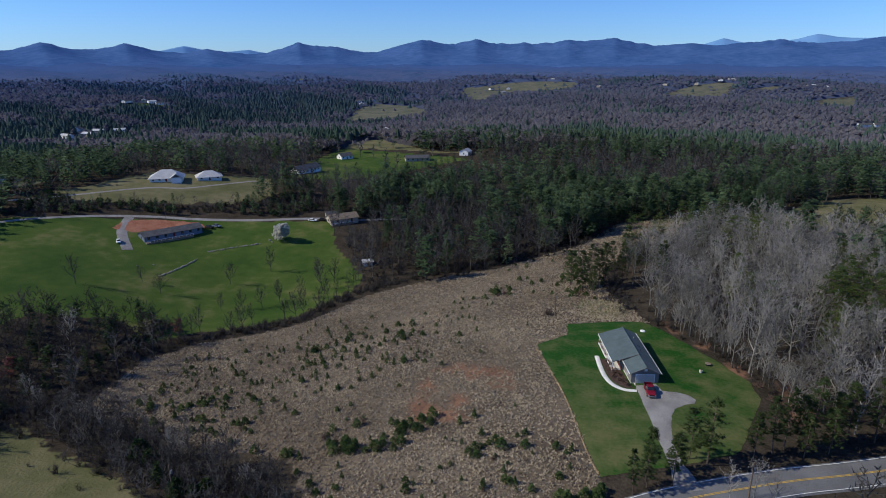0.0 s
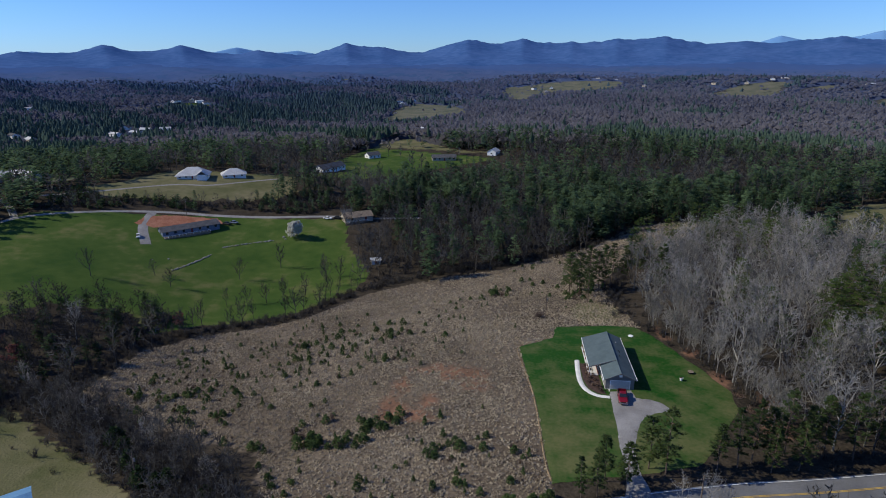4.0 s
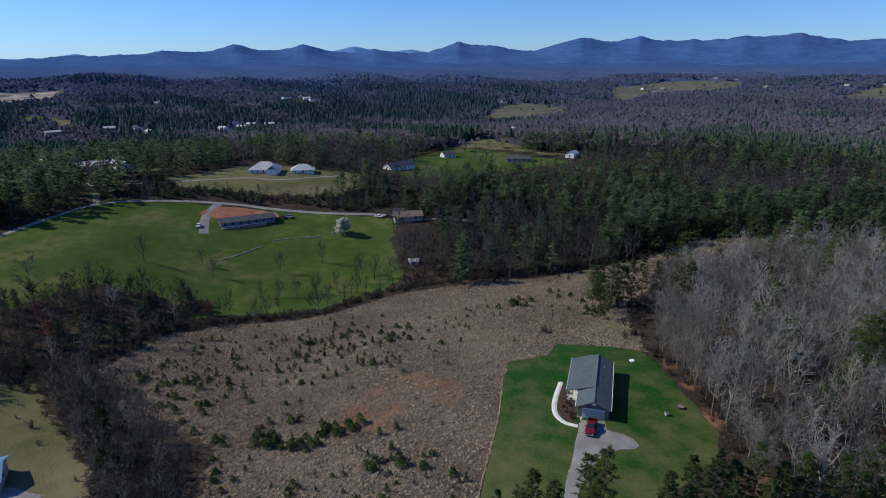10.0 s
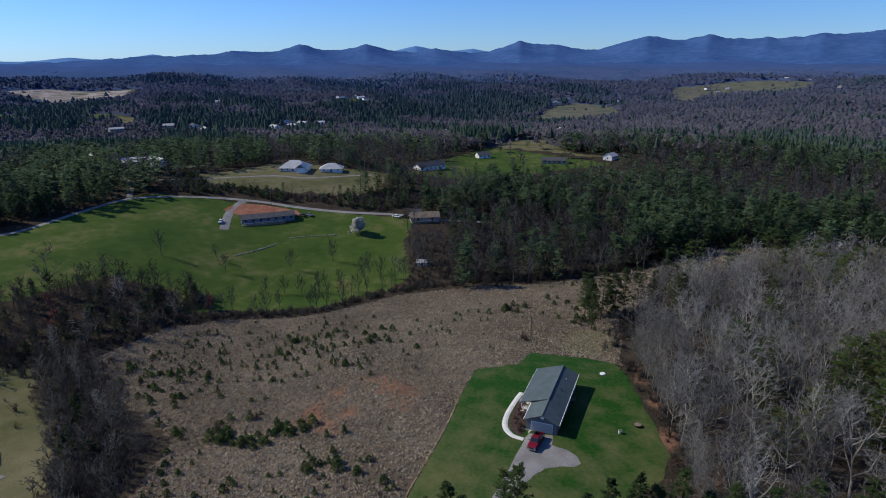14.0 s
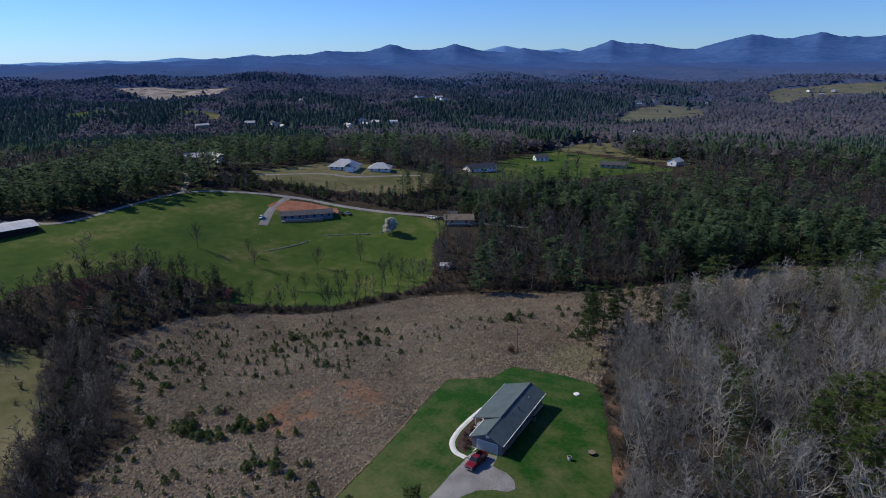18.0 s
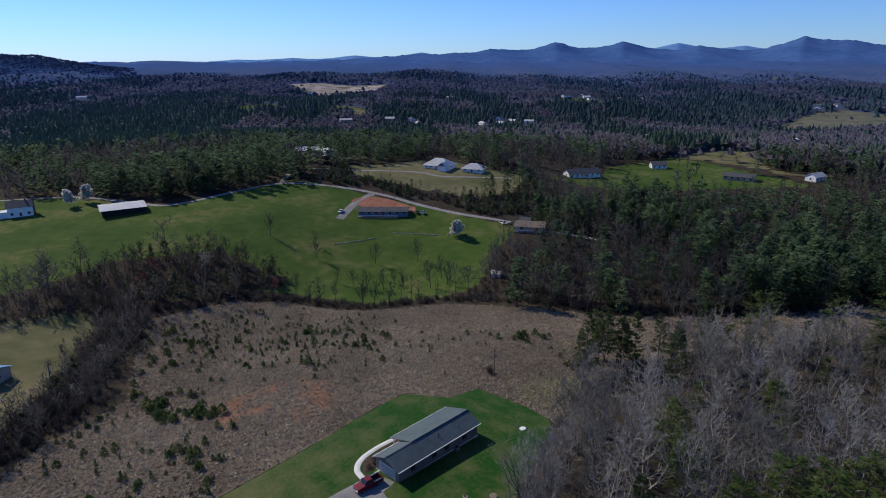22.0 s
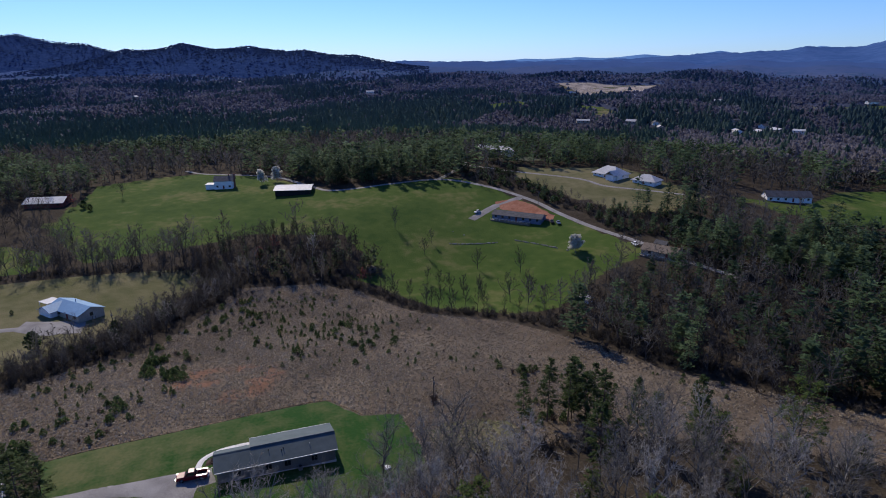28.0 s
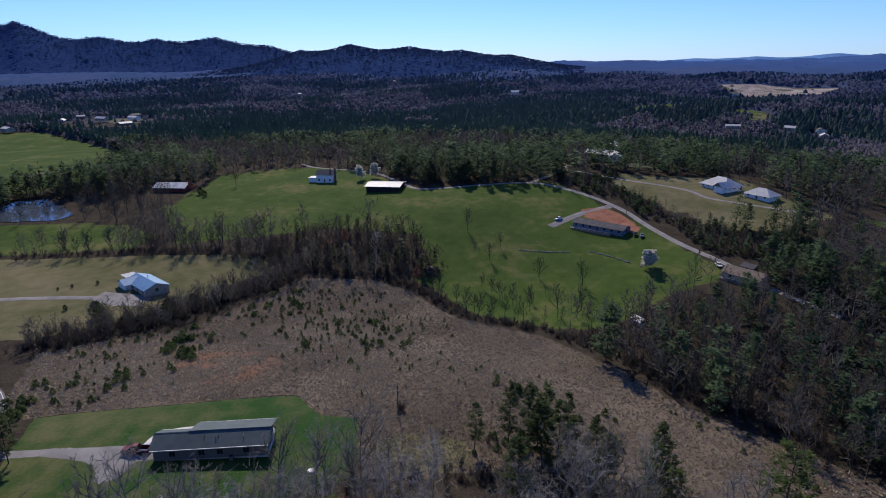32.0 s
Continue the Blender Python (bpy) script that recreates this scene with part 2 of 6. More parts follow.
# ---- lie of the land ----
COARSE = [1.2, -0.5, -2.3, -1.7, -2.2, 0.2, -1.1, -3.4, 2.9, -2.0, -0.3, 0.6, 0.3, -0.1, -4.1, 4.8, -5.7, -2.4, 3.5, 1.6, 0.9,
          2.3, 0.9, 4.4, -4.2, -3.9, 1.8, -1.4, -2.4, -1.1, 14.0, -6.6, -5.1, 2.6, -0.4, -1.9, -3.4, -5.2, -3.4, 3.5, -5.1, -2.7]
FINE = [-1.1, 1.3, 1.9, -1.2, 2.3, -0.5, 0.7, 1.4, -3.5, -0.9, 2.9, -0.6, -1.2, -3.6, -2.3, 4.2, -0.3, 1.6,
        3.1, -0.5, -2.8, 0.8, -1.1, 1.9, -1.0, -3.5, -6.4, -1.7, -0.5, -0.4, -3.4, -2.0, 3.8, 0.6, -3.2, 2.5]
KNOLLS = [(-400 + 120 * i, -80 + 120 * j, 110, COARSE[7 * j + i]) for j in range(6) for i in range(7)]
KNOLLS += [(-150 + 45 * i, 85 + 41 * j, 42, FINE[6 * j + i]) for j in range(6) for i in range(6)]
# far rises: x, y, radius, height
RISES = [(-290, 1560, 330, -26), (-281, 1760, 120, 14), (-180, 1150, 200, -6), (120, 1700, 330, 8), (560, 1620, 260, 7), (900, 1700, 300, 9), (-850, 690, 140, 10), (-1550, 1420, 260, 16),
         (-560, 1300, 160, 12), (-2400, 300, 500, 24), (-620, -240, 130, 14)]


def height(x, y):
    x, y = np.asarray(x, float), np.asarray(y, float)
    z = np.zeros_like(x)
    for kx, ky, s, a in KNOLLS:
        z = z + a * np.exp(-((x - kx) ** 2 + (y - ky) ** 2) / (2 * s * s))
    r = np.hypot(x, y - 150)
    far = -20 + np.clip(r - 750, 0, None) / 3700 * 62
    far = far + np.clip((r - 700) / 900, 0, 1) * 10 * (np.sin(x / 170 + 0.6 * np.sin(y / 230)) * np.cos(y / 205 + 1.3) + 0.6 * np.sin(x / 83 + y / 97 + 2.0))
    for kx, ky, s, a in RISES:
        far = far + a * np.exp(-((x - kx) ** 2 + (y - ky) ** 2) / (2 * s * s))
    k = np.clip((r - 420) / 300, 0, 1)
    k = k * k * (3 - 2 * k)
    return z * (1 - k) + far * k


def gz(x, y):
    return float(height(x, y))


def inside(x, y, poly):
    x, y = np.asarray(x, float), np.asarray(y, float)
    hit = np.zeros(x.shape, bool)
    px, py = poly[-1]
    for qx, qy in poly:
        if py != qy:
            hit ^= ((y < qy) != (y < py)) & (x < (px - qx) * (y - qy) / (py - qy) + qx)
        px, py = qx, qy
    return hit


LAWN = [(25.5, 153.5), (35, 159.5), (37, 168), (48, 168.5), (59, 167), (62, 161), (66, 148), (69, 139), (72, 130), (71, 122), (64, 112), (60, 106), (56, 102), (46, 99.5), (36, 98), (29, 97), (28.5, 104), (28, 125), (26.5, 140)]
FIELD = [(-93, 140), (-92, 172), (-80, 187), (-50, 201), (-30, 228), (0, 244), (23, 251), (47, 267), (64, 277), (90, 311), (115, 318), (142, 305), (128, 292), (104, 276), (84, 256), (68, 238),
         (60, 220), (57, 195), (60, 166), (29, 140), (29, 92), (16, 84), (-14, 76), (-24, 92), (-32, 112), (-61, 124)]
PASTURE = [(-132, 80), (-143, 118), (-152, 150), (-138, 192), (-112, 198), (-97, 184), (-84, 196), (-56, 209), (-38, 233), (-34, 252), (-52, 285), (-58, 314), (-95, 309), (-127, 306), (-175, 293), (-207, 279),
           (-206, 240), (-206, 199), (-229, 187), (-271, 169), (-308, 129), (-308, 104), (-292, 66), (-245, 62), (-200, 52)]
BLUE_LOT = [(-120, -60), (-118, 15), (-115, 60), (-114, 124), (-104, 131), (-88, 120), (-70, 110), (-53, 98), (-40, 86), (-28, 70), (-24, 48), (-40, -20), (-60, -60)]
GREEN_WEST = [(-124, 20), (-128, 62), (-150, 66), (-172, 42), (-178, 10), (-176, -60), (-126, -60)]
GREEN_HILL = [(-250, -40), (-300, -20), (-420, -40), (-560, -130), (-690, -250), (-640, -330), (-420, -260), (-260, -130)]
WHITE_LOT = [(-212, 328), (-198, 345), (-188, 390), (-112, 396), (-97, 356), (-104, 337), (-148, 324), (-190, 313)]
NORTH_LOT = [(-112, 408), (-88, 440), (-110, 500), (-96, 590), (-92, 668), (-64, 690), (-50, 640), (-10, 560), (28, 560), (26, 530), (-10, 500), (-40, 460), (-70, 420)]
EAST_CLEAR = [(104, 300), (124, 330), (140, 330), (175, 316), (230, 352), (320, 340), (320, 228), (236, 246), (180, 262), (150, 292)]
FAR_MEADOWS = [[(-186, 1033), (-185, 1173), (-190, 1370), (-154, 1500), (-74, 1480), (-40, 1358), (-27, 1189), (-96, 1122), (-158, 1061)],
               [(42, 1761), (63, 1983), (218, 2044), (329, 2073), (421, 2034), (383, 1802), (238, 1665), (113, 1544), (80, 1460)],
               [(455, 1330), (490, 1460), (560, 1540), (690, 1600), (720, 1540), (650, 1440), (570, 1310), (500, 1270)],
               [(760, 1311), (870, 1344), (769, 1169), (674, 1122)],
               [(-965, 655), (-1037, 759), (-963, 765), (-853, 682), (-828, 584)],
               [(-835, 770), (-792, 796), (-748, 789), (-698, 728), (-730, 709)],
               [(-620, 1160), (-530, 1170), (-510, 1240), (-600, 1250)],
               [(-1470, 1080), (-1220, 1035), (-1160, 1190), (-1260, 1330), (-1470, 1230)],
               [(-768, 790), (-665, 757), (-644, 681), (-700, 718)]]


def oval(x, y, rx, ry, turn=0.0, n=14):
    """The outline of a small clearing."""
    c, d = math.cos(radians(turn)), math.sin(radians(turn))
    return [(x + rx * math.cos(k) * c - ry * math.sin(k) * d, y + rx * math.cos(k) * d + ry * math.sin(k) * c) for k in (2 * math.pi * i / n for i in range(n))]


SMALL_CLEARS = [oval(*q) for q in ((-636, 1140, 60, 34, 20), (-540, 1172, 70, 26, 5), (395, 622, 90, 10, 10), (1500, 2310, 120, 34, -50), (584, 858, 46, 26, 30), (735, 1455, 70, 24, 30), (-604, 1600, 80, 30, 10),
                                   (-250, 345, 26, 12, 40), (-350, 378, 22, 14, 0), (120, 2500, 160, 40, 5), (640, 2450, 150, 50, -20), (-420, 2300, 160, 50, 10), (1050, 1900, 100, 40, -30), (-1040, 1058, 60, 30, 30), (-900, -215, 60, 30, 20))]
TRAILERS = [(-980, -300), (-800, -320), (-660, -200), (-660, -130), (-760, -140), (-930, -170)]
ALL_CLEAR = [LAWN, FIELD, PASTURE, BLUE_LOT, GREEN_WEST, GREEN_HILL, WHITE_LOT, NORTH_LOT, EAST_CLEAR, TRAILERS] + FAR_MEADOWS + SMALL_CLEARS
POND = [(-183, -22), (-184, 4), (-194, 8), (-212, -6), (-232, -24), (-228, -40), (-208, -42), (-192, -36)]


# ---- mesh helpers ----
def tri_mesh(name, V, F, mats, mi=None, tint=None, smooth=False, haze=None):
    me = bpy.data.meshes.new(name)
    V, F = np.asarray(V, np.float32), np.asarray(F, np.int32)
    me.vertices.add(len(V))
    me.vertices.foreach_set("co", V.ravel())
    k = F.shape[1]
    me.loops.add(F.size)
    me.loops.foreach_set("vertex_index", F.ravel())
    me.polygons.add(len(F))
    me.polygons.foreach_set("loop_start", np.arange(0, F.size, k, dtype=np.int32))
    if mi is not None:
        me.polygons.foreach_set("material_index", np.asarray(mi, np.int32))
    me.polygons.foreach_set("use_smooth", np.full(len(F), smooth))
    if tint is not None:
        at = me.attributes.new("tint", "FLOAT", "POINT")
        at.data.foreach_set("value", np.asarray(tint, np.float32))
    if haze is not None:
        me.attributes.new("haze", "FLOAT", "POINT").data.foreach_set("value", np.asarray(haze, np.float32))
    for m in mats:
        me.materials.append(m)
    me.update(calc_edges=True)
    me.validate()
    return me


def part(name, bm, material, parent=None, label=""):
    me = bpy.data.meshes.new(name)
    bm.to_mesh(me)
    bm.free()
    me.materials.append(material)
    ob = new(name, me)
    if parent is not None:
        ob.parent = parent
    return tagged(ob, label)


def empty(name, m, label="", category="", group=""):
    e = new(name)
    e.matrix_world = m
    return tagged(e, label, category, group)


def box(x0, x1, y0, y1, z0, z1, bevel=0.0, bm=None):
    bm = bm or bmesh.new()
    r = bmesh.ops.create_cube(bm, size=1.0, matrix=Matrix.Translation(((x0 + x1) / 2, (y0 + y1) / 2, (z0 + z1) / 2)) @ Matrix.Diagonal((abs(x1 - x0), abs(y1 - y0), abs(z1 - z0), 1)))
    if bevel:
        es = list({e for v in r["verts"] for e in v.link_edges})
        bmesh.ops.bevel(bm, geom=es, offset=bevel, segments=2, affect="EDGES")
    return bm


def prism(pts, d, bm=None):
    """A slab: the flat outline pts (3D, in order), thickened by the vector d."""
    bm = bm or bmesh.new()
    a = [bm.verts.new(p) for p in pts]
    b = [bm.verts.new(Vector(p) + Vector(d)) for p in pts]
    bm.faces.new(a)
    bm.faces.new(b[::-1])
    for i in range(len(a)):
        j = (i + 1) % len(a)
        bm.faces.new((a[j], a[i], b[i], b[j]))
    bmesh.ops.recalc_face_normals(bm, faces=bm.faces)
    return bm


def cyl(p0, p1, r0, r1=None, n=8, bm=None):
    bm = bm or bmesh.new()
    p0, p1 = Vector(p0), Vector(p1)
    d = p1 - p0
    m = Matrix.Translation((p0 + p1) / 2) @ d.to_track_quat("Z", "Y").to_matrix().to_4x4()
    bmesh.ops.create_cone(bm, cap_ends=True, segments=n, radius1=r0, radius2=r0 if r1 is None else r1, depth=d.length, matrix=m)
    return bm


def smooth_line(pts, n=8):
    """Catmull-Rom through the points."""
    P = [Vector(p) for p in pts]
    P = [2 * P[0] - P[1]] + P + [2 * P[-1] - P[-2]]
    out = []
    for i in range(1, len(P) - 2):
        a, b, c, d = P[i - 1:i + 3]
        for k in range(n):
            t = k / n
            out.append(0.5 * (2 * b + (c - a) * t + (2 * a - 5 * b + 4 * c - d) * t * t + (3 * b - a - 3 * c + d) * t ** 3))
    return out + [P[-2]]


def ribbon(name, pts, width, lift, material, kind="structure", parent=None, label="", category="", off=0.0, thick=0.0, n=8):
    L = smooth_line([(p[0], p[1], 0) for p in pts], n)
    V, F = [], []
    for i, p in enumerate(L):
        d = (L[min(i + 1, len(L) - 1)] - L[max(i - 1, 0)]).normalized()
        s = Vector((-d.y, d.x, 0))
        w = width(i / (len(L) - 1)) if callable(width) else width
        c = p + s * off
        for k in (-1, -0.33, 0.33, 1):
            q = c + s * (w / 2 * k)
            V.append((q.x, q.y, gz(q.x, q.y) + lift - (thick if abs(k) == 1 else 0)))
        if i:
            for k in range(3):
                F.append((4 * i - 4 + k, 4 * i + k, 4 * i + k + 1, 4 * i - 3 + k))
    ob = new(name, tri_mesh(name, V, np.array(F)[:, ::-1], [material]))
    ob.parent = parent
    return tagged(ob, label, category, kind=kind)


def patch(name, poly, lift, material, step=2.0, wobble=0.0, label="", category="", kind="structure", soft=0.06):
    """A sheet draped on the land inside an outline, its rim bedded into the ground."""
    from mathutils.geometry import delaunay_2d_cdt
    rim = []
    for i, a in enumerate(poly):
        b = poly[(i + 1) % len(poly)]
        n = max(1, int(math.dist(a, b) / step))
        for k in range(n):
            x, y = a[0] + (b[0] - a[0]) * k / n, a[1] + (b[1] - a[1]) * k / n
            if wobble:
                w = noise.noise_vector((x * 0.23, y * 0.23, 3.1)) * wobble + noise.noise_vector((x * 0.9, y * 0.9, 7.7)) * wobble * 0.5
                x, y = x + w.x, y + w.y
            rim.append((x, y))
    xs, ys = [p[0] for p in rim], [p[1] for p in rim]
    gx, gy = np.meshgrid(np.arange(min(xs), max(xs), step), np.arange(min(ys), max(ys), step))
    gx, gy = gx.ravel(), gy.ravel()
    ok = inside(gx, gy, rim)
    P = [Vector(p) for p in rim] + [Vector((a, b)) for a, b in zip(gx[ok], gy[ok])]
    v, _, f, ov, _, _ = delaunay_2d_cdt(P, [], [list(range(len(rim)))], 1, 1e-4)
    A = np.array([(p.x, p.y) for p in v])
    z = height(A[:, 0], A[:, 1]) + lift
    for i, src in enumerate(ov):
        if any(s < len(rim) for s in src):
            z[i] -= soft
    F = np.array([t[:] for t in f if len(t) == 3])
    ob = new(name, tri_mesh(name, np.c_[A, z], F, [material], smooth=True))
    return tagged(ob, label, category, kind=kind)


# ---- ground: one sheet to the horizon ----
def graded(a, b, fine, mid_a, mid_b, mid, end):
    out = list(np.arange(a, b + 0.01, fine))
    up, dn = [out[-1]], [out[0]]
    while up[-1] < end:
        s = mid if up[-1] < mid_b else (up[-1] - mid_b) * 0.07 + mid
        up.append(up[-1] + s)
    while dn[-1] > -end:
        s = mid if dn[-1] > mid_a else (mid_a - dn[-1]) * 0.07 + mid
        dn.append(dn[-1] - s)
    return np.array(dn[:0:-1] + out + up[1:])


def build_ground():
    X, Y = graded(-150, 110, 2.0, -320, 240, 5.0, 4960), graded(60, 322, 2.0, -80, 560, 6.0, 4960)
    gx, gy = np.meshgrid(X, Y)
    x, y = gx.ravel(), gy.ravel()
    V = np.c_[x, y, height(x, y)]
    nx, ny = len(X), len(Y)
    i = (np.arange(ny - 1)[:, None] * nx + np.arange(nx - 1)[None, :]).ravel()
    F = np.c_[i, i + 1, i + nx + 1, i + nx]
    m = bpy.data.materials.new("ground")
    m.use_nodes = True
    N, L = m.node_tree.nodes, m.node_tree.links
    b = N["Principled BSDF"]
    b.inputs["Roughness"].default_value = 0.95
    b.inputs["Specular IOR Level"].default_value = 0.03
    geo = N.new("ShaderNodeNewGeometry")

    def nz(scale, detail=3):
        n = N.new("ShaderNodeTexNoise")
        n.inputs["Scale"].default_value, n.inputs["Detail"].default_value = scale, detail
        L.new(geo.outputs["Position"], n.inputs["Vector"])
        return n.outputs["Fac"]

    def ramp(fac, stops):
        r = N.new("ShaderNodeValToRGB")
        r.color_ramp.elements[0].position, r.color_ramp.elements[0].color = stops[0][0], (*stops[0][1], 1)
        r.color_ramp.elements[1].position, r.color_ramp.elements[1].color = stops[-1][0], (*stops[-1][1], 1)
        for p, c in stops[1:-1]:
            e = r.color_ramp.elements.new(p)
            e.color = (*c, 1)
        L.new(fac, r.inputs["Fac"])
        return r.outputs["Color"]

    big, mid, fine = nz(1 / 28.0), nz(1 / 5.0, 4), nz(1.6, 3)

    def blend(a, c, w):
        q = N.new("ShaderNodeMath")
        q.operation = "MULTIPLY_ADD"
        q.inputs[1].default_value = w
        L.new(a, q.inputs[0])
        q2 = N.new("ShaderNodeMath")
        q2.operation = "MULTIPLY"
        q2.inputs[1].default_value = 1 - w
        L.new(c, q2.inputs[0])
        L.new(q2.outputs[0], q.inputs[2])
        return q.outputs[0]

    colour = ramp(blend(mid, fine, 0.5), [(0.35, (0.024, 0.02, 0.015)), (0.65, (0.066, 0.053, 0.039))])
    kinds = (("pasture", ramp(blend(big, mid, 0.6), [(0.36, (0.036, 0.07, 0.015)), (0.52, (0.058, 0.092, 0.021)), (0.68, (0.13, 0.128, 0.05))])),
             ("field", ramp(blend(big, blend(mid, fine, 0.4), 0.45), [(0.36, (0.066, 0.051, 0.038)), (0.5, (0.112, 0.088, 0.065)), (0.64, (0.182, 0.147, 0.108))])),
             ("meadow", ramp(blend(big, mid, 0.6), [(0.36, (0.085, 0.09, 0.038)), (0.64, (0.17, 0.15, 0.085))])),
             # next two: haze of distance painted into the ground, bluer farther out
             ("haze_grey", ramp(blend(big, mid, 0.6), [(0.36, (0.035, 0.037, 0.045)), (0.64, (0.066, 0.068, 0.078))])),
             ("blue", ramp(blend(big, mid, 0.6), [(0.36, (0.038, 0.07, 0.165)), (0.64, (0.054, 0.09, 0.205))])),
             ("upland", ramp(blend(big, mid, 0.6), [(0.36, (0.075, 0.088, 0.062)), (0.64, (0.145, 0.135, 0.098))])),
             ("clay", ramp(blend(mid, fine, 0.5), [(0.36, (0.105, 0.062, 0.041)), (0.64, (0.205, 0.112, 0.072))])))
    for key, col in kinds:
        at = N.new("ShaderNodeAttribute")
        at.attribute_name = key
        ma = N.new("ShaderNodeMath")
        ma.operation = "MULTIPLY_ADD"
        ma.inputs[1].default_value = 0.9
        L.new(mid, ma.inputs[0])
        L.new(at.outputs["Fac"], ma.inputs[2])
        mp = N.new("ShaderNodeMapRange")
        mp.inputs["From Min"].default_value, mp.inputs["From Max"].default_value = 0.8, 1.1
        L.new(ma.outputs[0], mp.inputs["Value"])
        mx = N.new("ShaderNodeMix")
        mx.data_type = "RGBA"
        L.new(mp.outputs["Result"], mx.inputs["Factor"])
        L.new(colour, mx.inputs["A"])
        L.new(col, mx.inputs["B"])
        colour = mx.outputs["Result"]
    L.new(colour, b.inputs["Base Color"])
    bp = N.new("ShaderNodeBump")
    bp.inputs["Strength"].default_value, bp.inputs["Distance"].default_value = 0.8, 0.25
    L.new(fine, bp.inputs["Height"])
    L.new(bp.outputs["Normal"], b.inputs["Normal"])
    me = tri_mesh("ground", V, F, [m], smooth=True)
    layers = {"pasture": [PASTURE, WHITE_LOT[:4] + [(-150, 360), (-185, 345)], GREEN_WEST, GREEN_HILL, NORTH_LOT[:4] + NORTH_LOT[9:], FAR_MEADOWS[4], FAR_MEADOWS[5], FAR_MEADOWS[6]],
              "meadow": [oval(50, 181, 8, 11, 0), BLUE_LOT, WHITE_LOT, EAST_CLEAR, FAR_MEADOWS[7], FAR_MEADOWS[8], NORTH_LOT[3:9]], "field": [FIELD], "haze_grey": [], "blue": [], "upland": FAR_MEADOWS[:4] + SMALL_CLEARS, "clay": []}
    for key, polys in layers.items():
        v = np.zeros(len(x))
        for p in polys:
            v = np.maximum(v, inside(x, y, p).astype(float))
        # painted haze grows from 650 m, its bluer layer from 1300 m
        if key == "haze_grey":
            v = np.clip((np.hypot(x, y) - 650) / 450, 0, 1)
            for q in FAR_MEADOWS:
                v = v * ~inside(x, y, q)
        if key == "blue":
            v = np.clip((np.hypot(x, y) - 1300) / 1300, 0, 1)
        if key == "clay":
            for cx, cy, rx, ry, a in CLAY_SPOTS:
                v = np.maximum(v, a * np.exp(-((x - cx) / rx) ** 2 - ((y - cy) / ry) ** 2))
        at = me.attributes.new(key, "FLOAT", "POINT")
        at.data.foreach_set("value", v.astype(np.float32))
    return tagged(new("ground", me), "rolling ground with leaf litter, pasture and dry field", "ground", kind="structure")


CLAY_SPOTS = [(-5, 125, 4.5, 8, 0.86), (1.5, 121, 7, 4, 0.7), (3, 128, 7, 5, 0.62), (-4, 136, 4, 8, 0.66), (11, 139.5, 8, 4, 0.86), (15, 133, 6, 6, 0.55), (4, 144, 9, 4.5, 0.62), (71.5, 136, 3.2, 6, 0.72), (76, 117, 5, 6, 0.72), (69, 148, 2.6, 6, 0.68), (64.5, 162, 2.5, 6, 0.66), (79, 127, 4, 5, 0.6), (27.0, 118, 1.0, 22, 0.62), (70.5, 142, 3.0, 18, 0.46), (65.5, 158, 3, 8, 0.46), (74, 124, 4, 7, 0.52), (-139, 290, 10, 7, 0.8)]
build_ground()

# ---- lawn, roads, drives ----
def patchy_at(x, y):
    """Worn and lush spots a few metres across, 0..1."""
    return np.array([0.5 + 0.5 * noise.fractal((a * 0.16, b * 0.16, 5.0), 0.8, 2.0, 4) for a, b in zip(x, y)])


lawn = patch("lawn", LAWN, 0.09, M_LAWN, 1.2, 0.5, "mown green lawn with worn yellowish patches", "lawn")
lv = np.array([v.co[:] for v in lawn.data.vertices])
dry = 0.05 + 1.3 * (patchy_at(lv[:, 0], lv[:, 1]) - 0.45) + 0.45 * np.clip((136 - lv[:, 1]) / 26, 0, 1) + 0.25 * np.clip((34 - lv[:, 0]) / 7, 0, 1) * np.clip((150 - lv[:, 1]) / 20, 0, 1) + 0.4 * np.clip((lv[:, 0] - 58) / 12, 0, 1) * np.clip((156 - lv[:, 1]) / 18, 0, 1)
lawn.data.attributes.new("tint", "FLOAT", "POINT").data.foreach_set("value", np.clip(dry, 0, 1).astype(np.float32))
ribbon("lawn_edge", [(29.0, 97.5), (28.3, 104), (27.8, 125), (26.3, 140), (25.3, 153), (30, 157), (34.6, 160)], 0.42, 0.15, mat("bleached_edge_grass", (0.10, 0.062, 0.034), (0.34, 0.25, 0.145), 2.0, 0.95, bump=0.05), label="strip of bleached uncut grass along the lawn", category="grass", thick=0.1)
ROAD = [(330, 160), (220, 128), (150, 112), (83, 98), (59, 93.8), (30, 86.5), (10, 74), (-4, 52), (-10, 20), (-12, -40), (-12, -110)]
road = ribbon("road", ROAD, 7.6, 0.10, M_ASPHALT, label="two-lane asphalt country road", category="road", thick=0.1)
for o in (-0.13, 0.13):
    ribbon("centre_line", ROAD, 0.13, 0.13, M_YELLOW, off=o, parent=road, label="yellow centre line")
for o in (-3.25, 3.25):
    ribbon("edge_line", ROAD, 0.16, 0.13, M_WHITELINE, off=o, parent=road, label="white edge line")
DRIVE = [(44.6, 128.3), (49.6, 128.9), (50.3, 125.7), (53.4, 124.9), (55.5, 123.6), (56.4, 121.7), (55.3, 120.1), (52.7, 119.3), (50.2, 117.7), (48.5, 115.0), (47.2, 111.2), (45.8, 106), (45.4, 99), (46.5, 92.5), (41.0, 91.5), (42.6, 99), (43.0, 106), (43.6, 114), (44.2, 121)]
patch("driveway", DRIVE, 0.14, M_GRAVEL, 1.2, 0.25, "grey gravel driveway with a turning pad", "driveway")
